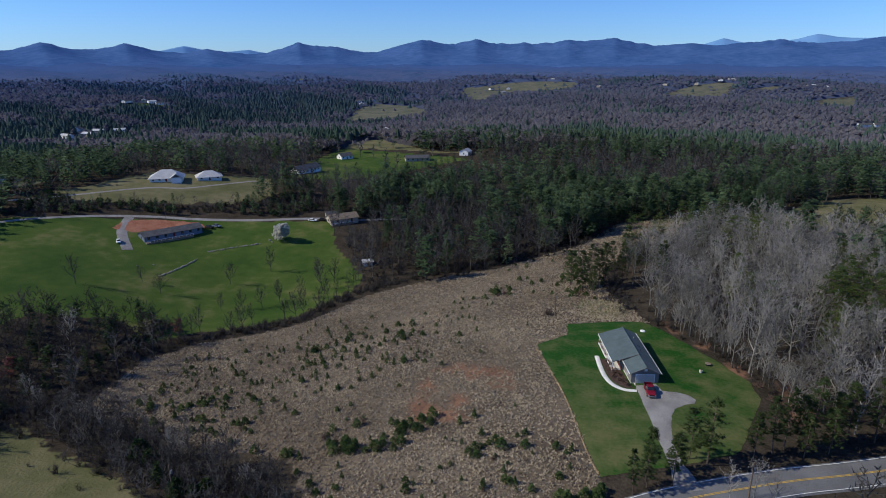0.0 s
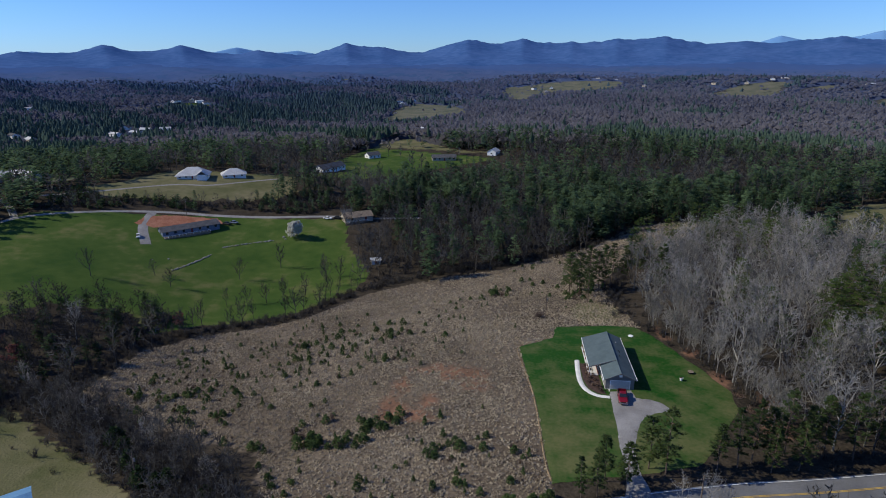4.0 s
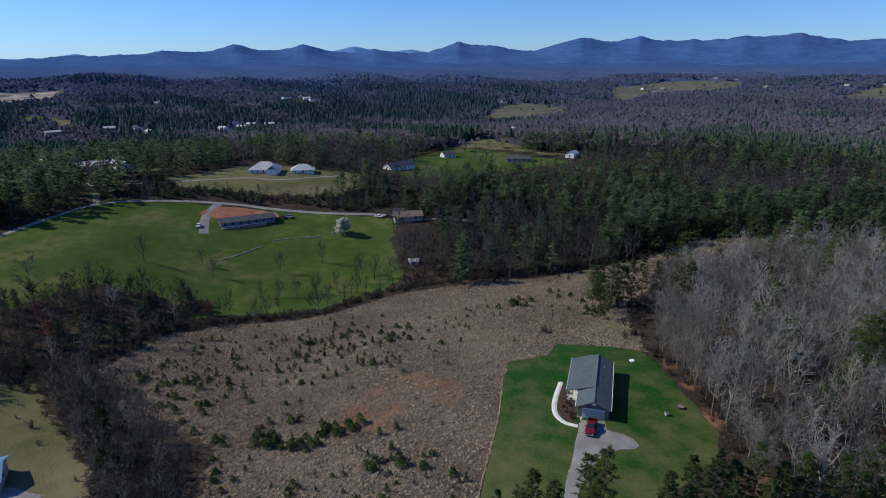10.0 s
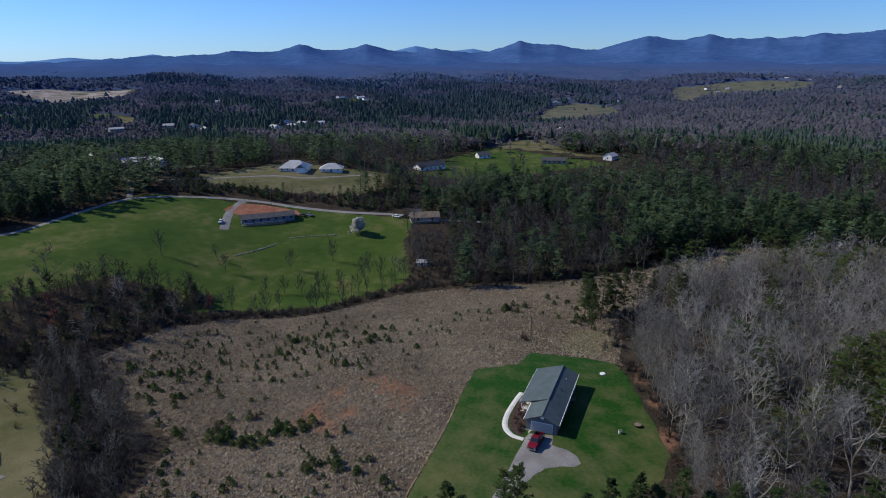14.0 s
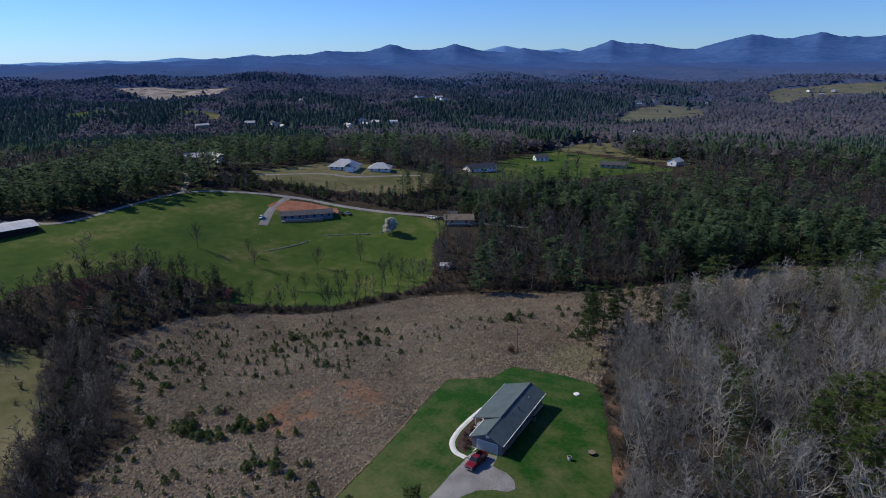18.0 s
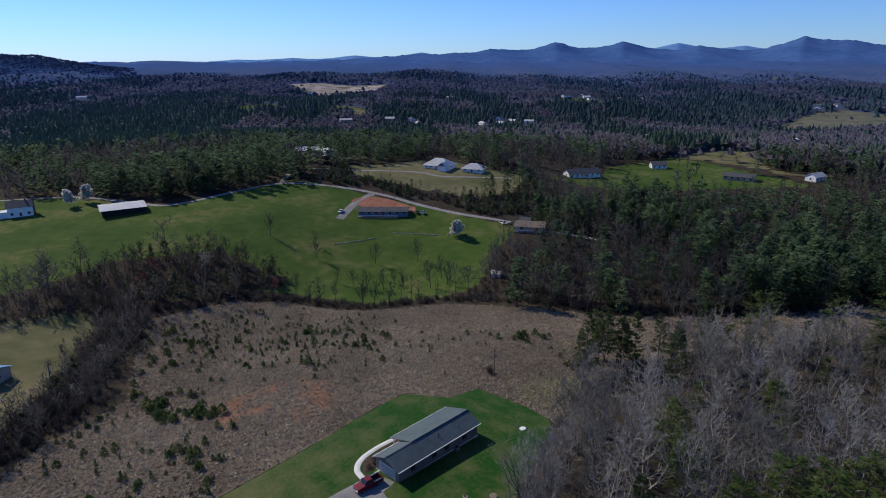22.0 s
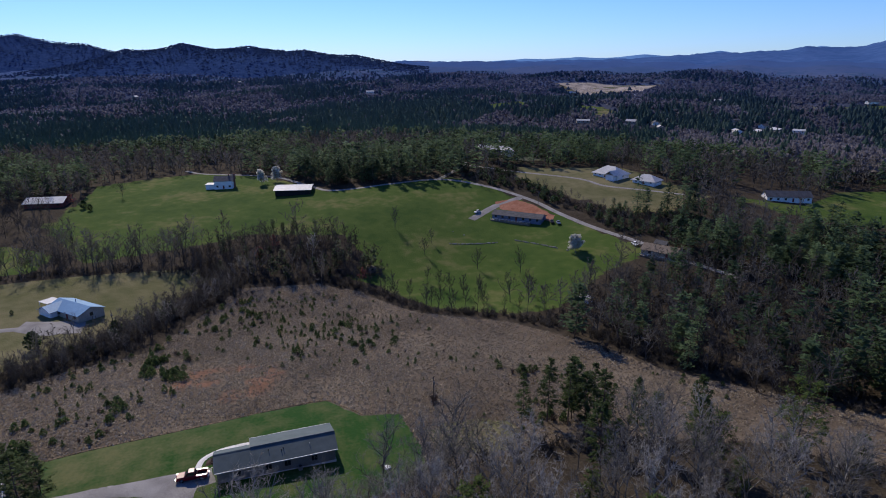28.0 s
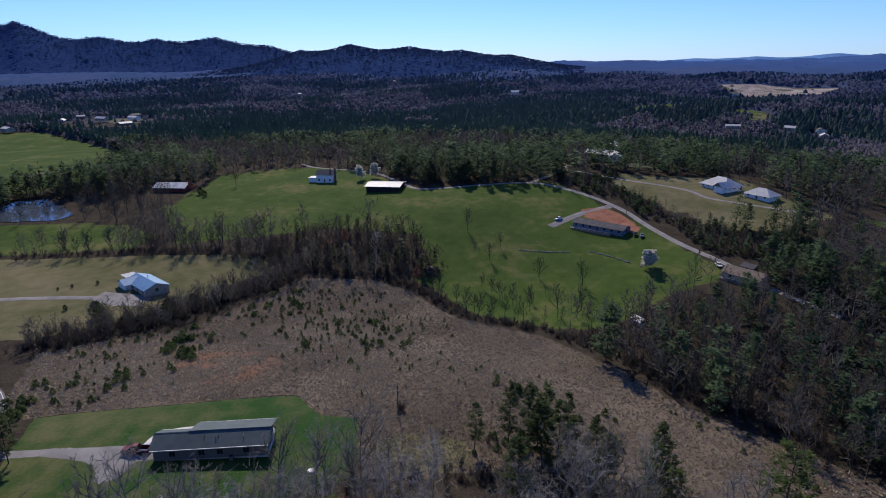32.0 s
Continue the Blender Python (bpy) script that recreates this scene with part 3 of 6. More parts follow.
walkp = ribbon("sidewalk", [(39.6, 144.2), (39.1, 139), (38.9, 133.5), (39.6, 129.3), (41.6, 126.6), (44.4, 125.7)], 1.15, 0.2, M_CONCRETE, label="curved pale concrete sidewalk beside the mulch bed", category="sidewalk", thick=0.1)
patch("mulch_bed", [(39.9, 142.5), (43.6, 142), (43.6, 128.6), (44.0, 127.0), (42.0, 127.4), (40.3, 129.8), (39.7, 134)], 0.16, M_MULCH, 1.0, 0.0, "dark mulch bed along the house front", "flower bed")
FAR_ROAD = [(-330, 118), (-306, 131), (-271, 172), (-229, 190), (-208, 203), (-208, 240), (-208, 262), (-200, 277), (-176, 294), (-150, 304), (-127, 307), (-95, 311), (-66, 317), (-49, 318), (-20, 330)]
ribbon("farm_road", FAR_ROAD, 2.9, 0.1, M_GRAVEL, label="pale gravel farm road round the pasture", category="road", thick=0.1)
ribbon("farm_road", [(-206, 268), (-222, 285), (-240, 300), (-262, 306)], 3.2, 0.12, M_GRAVEL, label="pale gravel side road", category="road", thick=0.1)
ribbon("farm_road", [(-235, 300), (-205, 318), (-170, 346), (-150, 352), (-135, 366), (-118, 386)], 2.4, 0.1, M_GRAVEL, label="gravel lane up to the white houses", category="road", thick=0.1)
ribbon("farm_road", [(-66, -40), (-66, 0), (-66, 38), (-65, 60), (-63.5, 80)], 3.2, 0.12, M_GRAVEL, label="pale gravel drive to the blue-roofed house", category="road", thick=0.1)
patch("parking_pad", [(-70, 72), (-62, 70), (-56, 80), (-56, 90), (-66, 90)], 0.12, M_GRAVEL, 2.0, 0.6, "gravel parking pad", "driveway")
ribbon("farm_road", [(-140, 262), (-152, 282), (-157, 300)], 4.5, 0.12, M_GRAVEL, label="gravel drive beside the clay bank", category="road", thick=0.1)
patch("clay_bank", [(-158, 284), (-157, 296), (-142, 302), (-124, 303.5), (-118, 298), (-134, 293), (-147, 283)], 0.1, M_CLAY, 2.0, 1.0, "bare orange clay bank behind the long house", "clay bank")
tagged(patch("pond", POND, 0.25, M_WATER, 4.0, 1.2, "still blue pond among bare trees", "pond", soft=0.0), kind="structure")
patch("quarry", [(-1450, 1100), (-1235, 1060), (-1185, 1190), (-1270, 1300), (-1450, 1215)], 1.0, mat("pale_graded_soil", (0.10, 0.088, 0.078), (0.40, 0.34, 0.30), 28.0, 0.95), 25.0, 12.0, "pale graded earthworks far in the valley", "earthworks", soft=0.0)

# ---- trees: prototypes as triangle soups (V, F, material index) ----
class Soup:
    def __init__(self):
        self.V, self.F, self.M = [], [], []

    def tri(self, a, b, c, m=0):
        n = len(self.V)
        self.V += [tuple(a), tuple(b), tuple(c)]
        self.F.append((n, n + 1, n + 2))
        self.M.append(m)

    def tube(self, p0, p1, r0, r1, n=4, m=0):
        p0, p1 = Vector(p0), Vector(p1)
        d = (p1 - p0).normalized()
        u = d.orthogonal().normalized()
        w = d.cross(u)
        base = len(self.V)
        for k in range(n):
            a = 2 * math.pi * k / n
            o = u * math.cos(a) + w * math.sin(a)
            self.V += [tuple(p0 + o * r0), tuple(p1 + o * r1)]
        for k in range(n):
            a, b = base + 2 * k, base + 2 * ((k + 1) % n)
            self.F += [(a, b, b + 1), (a, b + 1, a + 1)]
            self.M += [m, m]

    def twig(self, p0, p1, w, m=0):
        d = p1 - p0
        s = d.cross(Vector((random.uniform(-1, 1), random.uniform(-1, 1), random.uniform(-0.4, 0.4))))
        s = s.normalized() * w if s.length > 1e-6 else Vector((w, 0, 0))
        self.tri(p0 - s, p0 + s, p1, m)

    def get(self):
        return np.array(self.V, np.float32), np.array(self.F, np.int32), np.array(self.M, np.int32)


def rvec(z0=-1.0, z1=1.0):
    a, z = random.uniform(0, 2 * math.pi), random.uniform(z0, z1)
    r = math.sqrt(max(0, 1 - z * z))
    return Vector((r * math.cos(a), r * math.sin(a), z))


def bare_tree(H, spread, limbs, branches, twigs, tw, split=0.4, leaf=0, leaf_size=0.0, trunk_sides=5, wide=1.0):
    """A leafless tree: trunk soup and crown soup. tw is the twigs' half width; leaf adds buds or blossom."""
    T, C = Soup(), Soup()
    p, d, r = Vector((0, 0, -0.3)), Vector((random.uniform(-0.06, 0.06), random.uniform(-0.06, 0.06), 1)), H * 0.0105 * wide
    steps = 5 if trunk_sides > 3 else 3
    spine = [p.copy()]
    for i in range(steps):
        q = p + d.normalized() * (H * 0.92 / steps)
        T.tube(p, q, r, r * 0.74, trunk_sides)
        d = d + Vector((random.uniform(-0.12, 0.12), random.uniform(-0.12, 0.12), 0))
        p, r = q, r * 0.74
        spine.append(p.copy())

    def at(f):
        s = f * steps
        i = min(int(s), steps - 1)
        return spine[i].lerp(spine[i + 1], s - i)

    for i in range(limbs):
        f = split + (0.98 - split) * (i + random.random() * 0.7) / limbs
        a = i * 2.4 + random.uniform(-0.5, 0.5)
        out = Vector((math.cos(a), math.sin(a), random.uniform(0.55, 1.35) + 0.6 * f)).normalized()
        Ln = H * spread * (1.15 - 0.75 * (f - split) / (1 - split)) * random.uniform(0.75, 1.15)
        p0 = at(f)
        rr = max(H * 0.0075 * wide * (1.25 - f * 0.7), tw)
        p1 = p0 + (out + rvec() * 0.18).normalized() * Ln * 0.42
        pm = p1 + (out * 0.8 + Vector((0, 0, 0.5)) + rvec() * 0.3).normalized() * Ln * 0.32
        p2 = pm + (out * 0.6 + Vector((0, 0, 0.9)) + rvec() * 0.35).normalized() * Ln * 0.32
        if trunk_sides > 3:
            T.tube(p0, p1, rr, rr * 0.66, 3)
            T.tube(p1, pm, rr * 0.66, rr * 0.4, 3)
            T.tube(pm, p2, rr * 0.4, tw * 0.6, 3)
        else:
            C.twig(p0, p2, max(rr, tw))
        for k in range(branches):
            g = 0.25 + 0.75 * (k + random.random()) / branches
            b0 = p0.lerp(p1, g * 2) if g < 0.5 else (p1.lerp(pm, g * 4 - 2) if g < 0.75 else pm.lerp(p2, g * 4 - 3))
            bd = (out * 0.6 + rvec(-0.2, 0.9)).normalized()
            bl = Ln * random.uniform(0.25, 0.5) * (1.2 - 0.5 * g)
            b1 = b0 + bd * bl
            (T if trunk_sides > 3 else C).twig(b0, b1, tw * 1.8, 0)
            for q in range(twigs):
                s0 = b0.lerp(b1, random.uniform(0.3, 1.0))
                s1 = s0 + (bd * 0.7 + rvec(-0.3, 1.0)).normalized() * bl * random.uniform(0.3, 0.7)
                C.twig(s0, s1, tw * 0.85, 0)
                for _ in range(leaf):
                    c = s0.lerp(s1, random.uniform(0.3, 1.1)) + rvec() * leaf_size * 0.5
                    u, v = rvec() * leaf_size, rvec() * leaf_size
                    C.tri(c - u * 0.5, c + u * 0.5, c + v * 0.8, 1)
    return T, C


def pine_tree(H, radius, whorls, per, clumps, size, bare=0.25, shape=1.0, trunk_sides=5):
    T, C = Soup(), Soup()
    lean = Vector((random.uniform(-0.03, 0.03), random.uniform(-0.03, 0.03), 0))
    top = Vector((0, 0, H)) + lean * H
    mid = top * 0.5 + Vector((random.uniform(-0.3, 0.3), random.uniform(-0.3, 0.3), 0))
    r = H * 0.011
    T.tube((0, 0, -0.3), mid, r, r * 0.65, trunk_sides)
    T.tube(mid, top, r * 0.65, 0.03, trunk_sides)
    for i in range(whorls):
        f = bare + (1 - bare) * (i + 0.5 * random.random()) / whorls
        c = (mid * (f * 2) if f < 0.5 else mid.lerp(top, f * 2 - 1))
        prof = (1 - f) / (1 - bare)
        rad = radius * (0.12 + prof ** shape) * random.uniform(0.7, 1.2)
        rad = min(rad, radius * (0.55 + 0.6 * (f - bare) / 0.25) if f < bare + 0.25 else rad)
        for k in range(per):
            if random.random() < 0.16:
                continue
            a = random.uniform(0, 2 * math.pi)
            d = Vector((math.cos(a), math.sin(a), random.uniform(-0.15, 0.4)))
            e = c + d * rad * random.uniform(0.7, 1.15)
            if trunk_sides > 3:
                C.twig(c, e, 0.05, 1)
            for j in range(clumps):
                g = 0.42 + 0.62 * (j + random.random()) / clumps
                q = c.lerp(e, g) + rvec() * size * 0.6
                u = rvec(-0.35, 0.35) * size * random.uniform(0.7, 1.3)
                v = rvec(-0.3, 0.5) * size * random.uniform(0.7, 1.3)
                C.tri(q - u * 0.5, q + u * 0.5, q + v, 0)
    for j in range(max(2, clumps)):
        q = top - Vector((0, 0, random.uniform(0, H * 0.07)))
        C.tri(q + rvec() * size * 0.3, q + rvec() * size * 0.4, q + Vector((0, 0, size * 0.7)), 0)
    return T, C


def bush(H, R, n, size, m=0, cone=0.0, stems=5):
    S = Soup()
    for _ in range(stems):
        S.twig(Vector((0, 0, -0.05)), Vector((random.uniform(-R, R) * 0.6, random.uniform(-R, R) * 0.6, H * 0.8)), 0.03, m)
    for _ in range(n):
        f = random.random() ** (1.3 if cone else 0.9)
        rr = R * ((1 - f) ** cone if cone else math.sin(math.pi * (0.15 + 0.8 * f))) * math.sqrt(random.uniform(0.25, 1))
        a = random.uniform(0, 2 * math.pi)
        q = Vector((rr * math.cos(a), rr * math.sin(a), H * (0.06 + 0.9 * f)))
        u, v = rvec() * size, rvec(-0.2, 1) * size
        S.tri(q - u * 0.5, q + u * 0.5, q + v * 0.9, m)
    return S


def twiggy(H, R, n, w):
    """A leafless thicket shrub."""
    S = Soup()
    for _ in range(n):
        b = Vector((random.uniform(-R, R) * 0.35, random.uniform(-R, R) * 0.35, -0.1))
        e = Vector((random.gauss(0, R * 0.5), random.gauss(0, R * 0.5), H * random.uniform(0.5, 1)))
        S.twig(b, e, w)
        for _ in range(2):
            c = b.lerp(e, random.uniform(0.3, 0.8))
            S.twig(c, c + rvec(0, 1) * H * 0.35, w * 0.8)
    return S


def soup_mesh(name, S, mats, tint=None):
    V, F, M = S.get()
    return tri_mesh(name, V, F, mats, M, np.full(len(V), tint) if tint is not None else None)


def join_soups(T, C, shift=1):
    """One soup: trunk faces first, crown faces with shifted material index."""
    V1, F1, M1 = T.get()
    V2, F2, M2 = C.get()
    return np.r_[V1, V2], np.r_[F1, F2 + len(V1)], np.r_[M1, M2 + shift]


def scatter(name, protos, pts, scales, mats, label, category, tints=None, squash=0.15, lift=0.0, haze=False):
    """Many copies joined into one mesh of kind stuff."""
    pts = np.asarray(pts, float)
    if not len(pts):
        return None
    Vs, Fs, Ms, Ts, base = [], [], [], [], 0
    which = rng.integers(0, len(protos), len(pts))
    z = (height(pts[:, 0], pts[:, 1]) if pts.shape[1] < 3 else pts[:, 2]) + lift
    tints = rng.random(len(pts)) if tints is None else tints
    for k, (V, F, M) in enumerate(protos):
        idx = np.nonzero(which == k)[0]
        if not len(idx):
            continue
        a = rng.random(len(idx)) * 2 * np.pi
        s = scales[idx]
        sx = s * (1 + squash * rng.normal(size=len(idx)))
        c, sn = np.cos(a) * sx, np.sin(a) * sx
        X = V[None, :, 0] * c[:, None] - V[None, :, 1] * sn[:, None] + pts[idx, 0][:, None]
        Y = V[None, :, 0] * sn[:, None] + V[None, :, 1] * c[:, None] + pts[idx, 1][:, None]
        Z = V[None, :, 2] * s[:, None] + z[idx][:, None]
        Vs.append(np.stack([X, Y, Z], 2).reshape(-1, 3))
        Fs.append((F[None] + (np.arange(len(idx)) * len(V))[:, None, None] + base).reshape(-1, 3))
        Ms.append(np.tile(M, len(idx)))
        Ts.append(np.repeat(tints[idx], len(V)))
        base += len(V) * len(idx)
    Vs = np.concatenate(Vs)
    ob = new(name, tri_mesh(name, Vs, np.concatenate(Fs), mats, np.concatenate(Ms), np.concatenate(Ts), haze=haze_share(Vs[:, 0], Vs[:, 1]) if haze else None))
    return tagged(ob, label, category, kind="stuff")


def haze_share(x, y):
    """Amount of painted haze: 0 near the farm, 1 at the rim of the valley."""
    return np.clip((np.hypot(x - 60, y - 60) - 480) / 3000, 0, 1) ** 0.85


def jitter_grid(x0, x1, y0, y1, step):
    gx, gy = np.meshgrid(np.arange(x0, x1, step), np.arange(y0, y1, step))
    gx, gy = gx.ravel(), gy.ravel()
    return np.c_[gx + rng.uniform(-0.5, 0.5, gx.shape) * step, gy + rng.uniform(-0.5, 0.5, gy.shape) * step]


def near_line(p, line, d):
    """True where p lies within d of the polyline."""
    out = np.zeros(len(p), bool)
    for a, b in zip(line, line[1:]):
        a, b = np.array(a[:2], float), np.array(b[:2], float)
        t = np.clip(((p - a) @ (b - a)) / ((b - a) @ (b - a)), 0, 1)
        out |= np.hypot(*(p - a - t[:, None] * (b - a)).T) < d
    return out


def patchy(x, y, s, seed):
    """Smooth 0..1 patches of size s."""
    k = seed * 1.7
    v = np.sin(x / s + 1.3 * np.sin(y / s * 0.8 + k) + k) + np.sin(y / s * 1.1 + 1.1 * np.sin(x / s * 0.7 - k) + 2 * k) + 0.7 * np.sin((x + y) / s * 1.9 + k)
    return np.clip(0.5 + v / 4.2, 0, 1)


HOUSE_SPOTS = []   # (x, y, radius) kept clear of trees; filled here so that the woods leave room, some only to open the camera's view to a house
for _x, _y, _r in ((-66, 88, 16), (-137, 276, 18), (-168, 370, 18), (-146, 380, 14), (-105, 428, 22), (-86, 412, 15), (-72, 398, 12), (-40, 302, 9), (-70, 322, 7), (-242, 47, 18), (-252, 140, 14), (-236, 180, 14), (-50, 314, 8), (22, 548, 12), (-176, 770, 16), (134, 314, 10), (-20, 522, 12), (-86, 520, 12)):
    HOUSE_SPOTS.append((_x, _y, _r))


STRIPS = [[(-120, 210), (-88, 216), (-60, 222), (-38, 240), (-10, 252), (-6, 240), (-30, 226), (-50, 199), (-80, 185), (-98, 170)],
          [(-118, 120), (-114, 136), (-92, 146), (-58, 126), (-26, 104), (-14, 72), (-26, 64), (-40, 82), (-70, 106), (-104, 126)]]


def woods_mask(p):
    ok = np.ones(len(p), bool)
    p = p + np.c_[np.sin(p[:, 1] / 9.0) + np.sin(p[:, 0] / 5.3 + 2), np.sin(p[:, 0] / 8.0) + np.sin(p[:, 1] / 4.7 + 1)] * 2.2
    few = rng.random(len(p)) < 0.04
    for poly in ALL_CLEAR:
        ok &= ~inside(p[:, 0], p[:, 1], poly) | (few if poly in FAR_MEADOWS or poly is NORTH_LOT or poly is TRAILERS else False)
    ok &= ~inside(p[:, 0], p[:, 1], POND)
    for x, y, r in HOUSE_SPOTS:
        ok &= np.hypot(p[:, 0] - x, p[:, 1] - y) > r
    for poly in STRIPS:
        ok &= ~inside(p[:, 0], p[:, 1], poly)
    ok &= ~near_line(p, ROAD, 7.5) & ~near_line(p, FAR_ROAD, 4.5)
    return ok


# prototypes
random.seed(11)
NEAR_BARE = [bare_tree(random.uniform(14, 18), random.uniform(0.46, 0.56), 11, 7, 12, 0.029, random.uniform(0.16, 0.3), wide=1.1) for _ in range(6)]
SLIM_BARE = [bare_tree(random.uniform(11, 14), random.uniform(0.26, 0.36), 10, 5, 7, 0.032, random.uniform(0.3, 0.42)) for _ in range(4)]
OPEN_BARE = [bare_tree(random.uniform(10, 13), random.uniform(0.4, 0.48), 11, 7, 7, 0.042, 0.2, wide=1.4) for _ in range(4)]
MID_BARE = [join_soups(*bare_tree(random.uniform(13, 18), random.uniform(0.4, 0.5), 7, 5, 5, 0.11, 0.16, trunk_sides=3)) for _ in range(6)]
FAR_BARE = [join_soups(*bare_tree(random.uniform(12, 16), random.uniform(0.38, 0.46), 6, 3, 2, 0.27, 0.2, trunk_sides=3)) for _ in range(5)]
NEAR_PINE = [pine_tree(random.uniform(12, 17), random.uniform(2.6, 3.6), 13, 7, 24, 0.40, random.uniform(0.2, 0.36), 0.5) for _ in range(5)]
MID_PINE = [join_soups(*pine_tree(random.uniform(14, 20), random.uniform(3.8, 5.0), 11, 6, 6, 1.4, random.uniform(0.05, 0.16), 0.65, 3)) for _ in range(5)]
FAR_PINE = [join_soups(*pine_tree(random.uniform(13, 18), random.uniform(3.4, 4.4), 7, 4, 3, 2.2, 0.08, 0.7, 3)) for _ in range(4)]
BARE_MATS, DULL_MATS, PINE_MATS = [M_BARK, M_TWIG], [M_BARK_DARK, M_TWIG_MID], [M_PBARK, M_NEEDLE, M_PBARK]
FOREST_MATS = [M_PBARK, M_NEEDLE_MID, M_PBARK]


def tree_kind(name, T, C, mats, label, category, group, tint):
    """One whole tree with trunk and crown, parked at the origin, to be copied."""
    e = empty(name, pose(0, 0, 0), label, category, group)
    t = new("trunk", soup_mesh("trunk", T, [mats[0]], tint))
    c = new("crown", soup_mesh("crown", C, mats[1:], tint))
    t.parent = c.parent = e
    return e


def plant(proto, x, y, s=1.0, sink=0.0):
    return copy_thing(proto, pose(x, y, gz(x, y) - sink, 0, 0, random.uniform(0, 360)) @ Matrix.Diagonal((s * random.uniform(0.9, 1.1), s * random.uniform(0.9, 1.1), s, 1)))


LOOSE, LOOSE_DARK = [], []     # trees that are joined: (x, y, scale)


def drop(proto):
    for o in list(proto.children_recursive) + [proto]:
        bpy.data.objects.remove(o)


bare_kinds = [tree_kind("bare_tree", *q, BARE_MATS, "tall leafless grey hardwood tree standing in the wood", "tree", "trees of the wood beside the house", (0.1, 0.85, 0.35, 0.65, 0.0, 0.5)[i]) for i, q in enumerate(NEAR_BARE)]
pine_kinds = [tree_kind("pine_tree", *q, PINE_MATS, "dark green pine tree with a bare lower trunk", "tree", "pines near the house", 0.2 + 0.12 * i) for i, q in enumerate(NEAR_PINE)]
# brighter, yellower copy of the pine needles: the sunlit tone is in the colour
M_NEEDLE_LIT = mat("sunlit_pine_needles", (0.030, 0.057, 0.015), (0.135, 0.178, 0.046), 5.0, 0.75, island=0.45, tint=True, up=0.35, thin=0.45)
BROAD_PINE = [pine_tree(random.uniform(16, 18.5), random.uniform(4.4, 5.4), 14, 8, 15, 0.55, 0.2, 0.42) for _ in range(4)]
broad_kinds = [tree_kind("pine_tree", *q, [M_PBARK, M_NEEDLE_LIT, M_PBARK], "broad yellow-green pine rising out of the bare wood", "tree", "pines in the wood", 0.15 + 0.2 * i) for i, q in enumerate(BROAD_PINE)]
open_kinds = [tree_kind("bare_tree", *q, [M_BARK_DARK, M_TWIG_DARK], "leafless spreading tree standing in the pasture hedge", "tree", "hedge and pasture trees", 0.25 + 0.12 * i) for i, q in enumerate(OPEN_BARE)]
dark_kinds = [tree_kind("bare_tree", *q, [M_BARK_DARK, M_TWIG_DARK], "slim dark leafless tree along the field edge", "tree", "hedge and pasture trees", 0.15 + 0.1 * i) for i, q in enumerate(SLIM_BARE)]

# the wood beside the house: single trees where it lies nearest
WOOD = [(60.5, 171), (66, 160), (70, 148), (74, 134), (76, 120), (84, 106), (130, 116), (215, 134), (300, 150), (300, 214), (232, 236), (176, 252), (150, 280), (136, 288), (112, 271), (94, 250), (78, 233), (67, 214), (62.5, 192)]
BROAD = ((77.5, 241, 1.15), (85.2, 165, 0.95), (90.7, 158.5, 0.9), (95.7, 189.6, 0.85), (92.8, 256, 1.0), (104.3, 259, 1.2), (112, 257, 1.1), (119, 256, 1.2), (116, 236, 1.0), (120, 226, 1.1), (127, 244, 1.1), (134, 230, 1.0), (102, 148, 1.0), (106.3, 158.3, 1.05),
                (110.6, 159, 1.1), (114.8, 166, 1.1), (119, 168.4, 1.15), (118, 154.4, 1.1), (111.7, 150.6, 1.1), (124, 160, 1.1), (127, 150, 1.1), (133, 158, 1.0), (130, 170, 1.0), (122, 142, 1.0), (108, 140, 1.0), (97, 140, 0.8), (90, 132, 0.75), (75, 222, 0.8))
for x, y, s in BROAD:
    plant(random.choice(broad_kinds), x, y, s)
p = jitter_grid(56, 140, 100, 266, 5.9)
p = p[inside(p[:, 0], p[:, 1], WOOD)]
for x, y, s in BROAD:
    p = p[np.hypot(p[:, 0] - x, p[:, 1] - y) > 3.6]
for x, y in p:
    if y > 182 and x < 112 and random.random() < 0.2:
        continue
    if random.random() < 0.05:
        plant(random.choice(pine_kinds), x, y, random.uniform(0.7, 1.15))
    elif x < 104 and y < 212:
        plant(random.choice(bare_kinds), x, y, random.uniform(0.75, 1.2))
    else:
        LOOSE.append((x, y, random.uniform(0.75, 1.2)))
for q in smooth_line([(62.5, 172, 0), (64.5, 165, 0), (68, 154, 0), (71, 143.5, 0), (74.5, 132, 0), (76, 122, 0), (75, 114, 0)], 7):
    plant(random.choice(bare_kinds), q.x + random.uniform(-0.5, 3.5), q.y + random.uniform(-1.5, 1.5), random.uniform(0.35, 0.7))

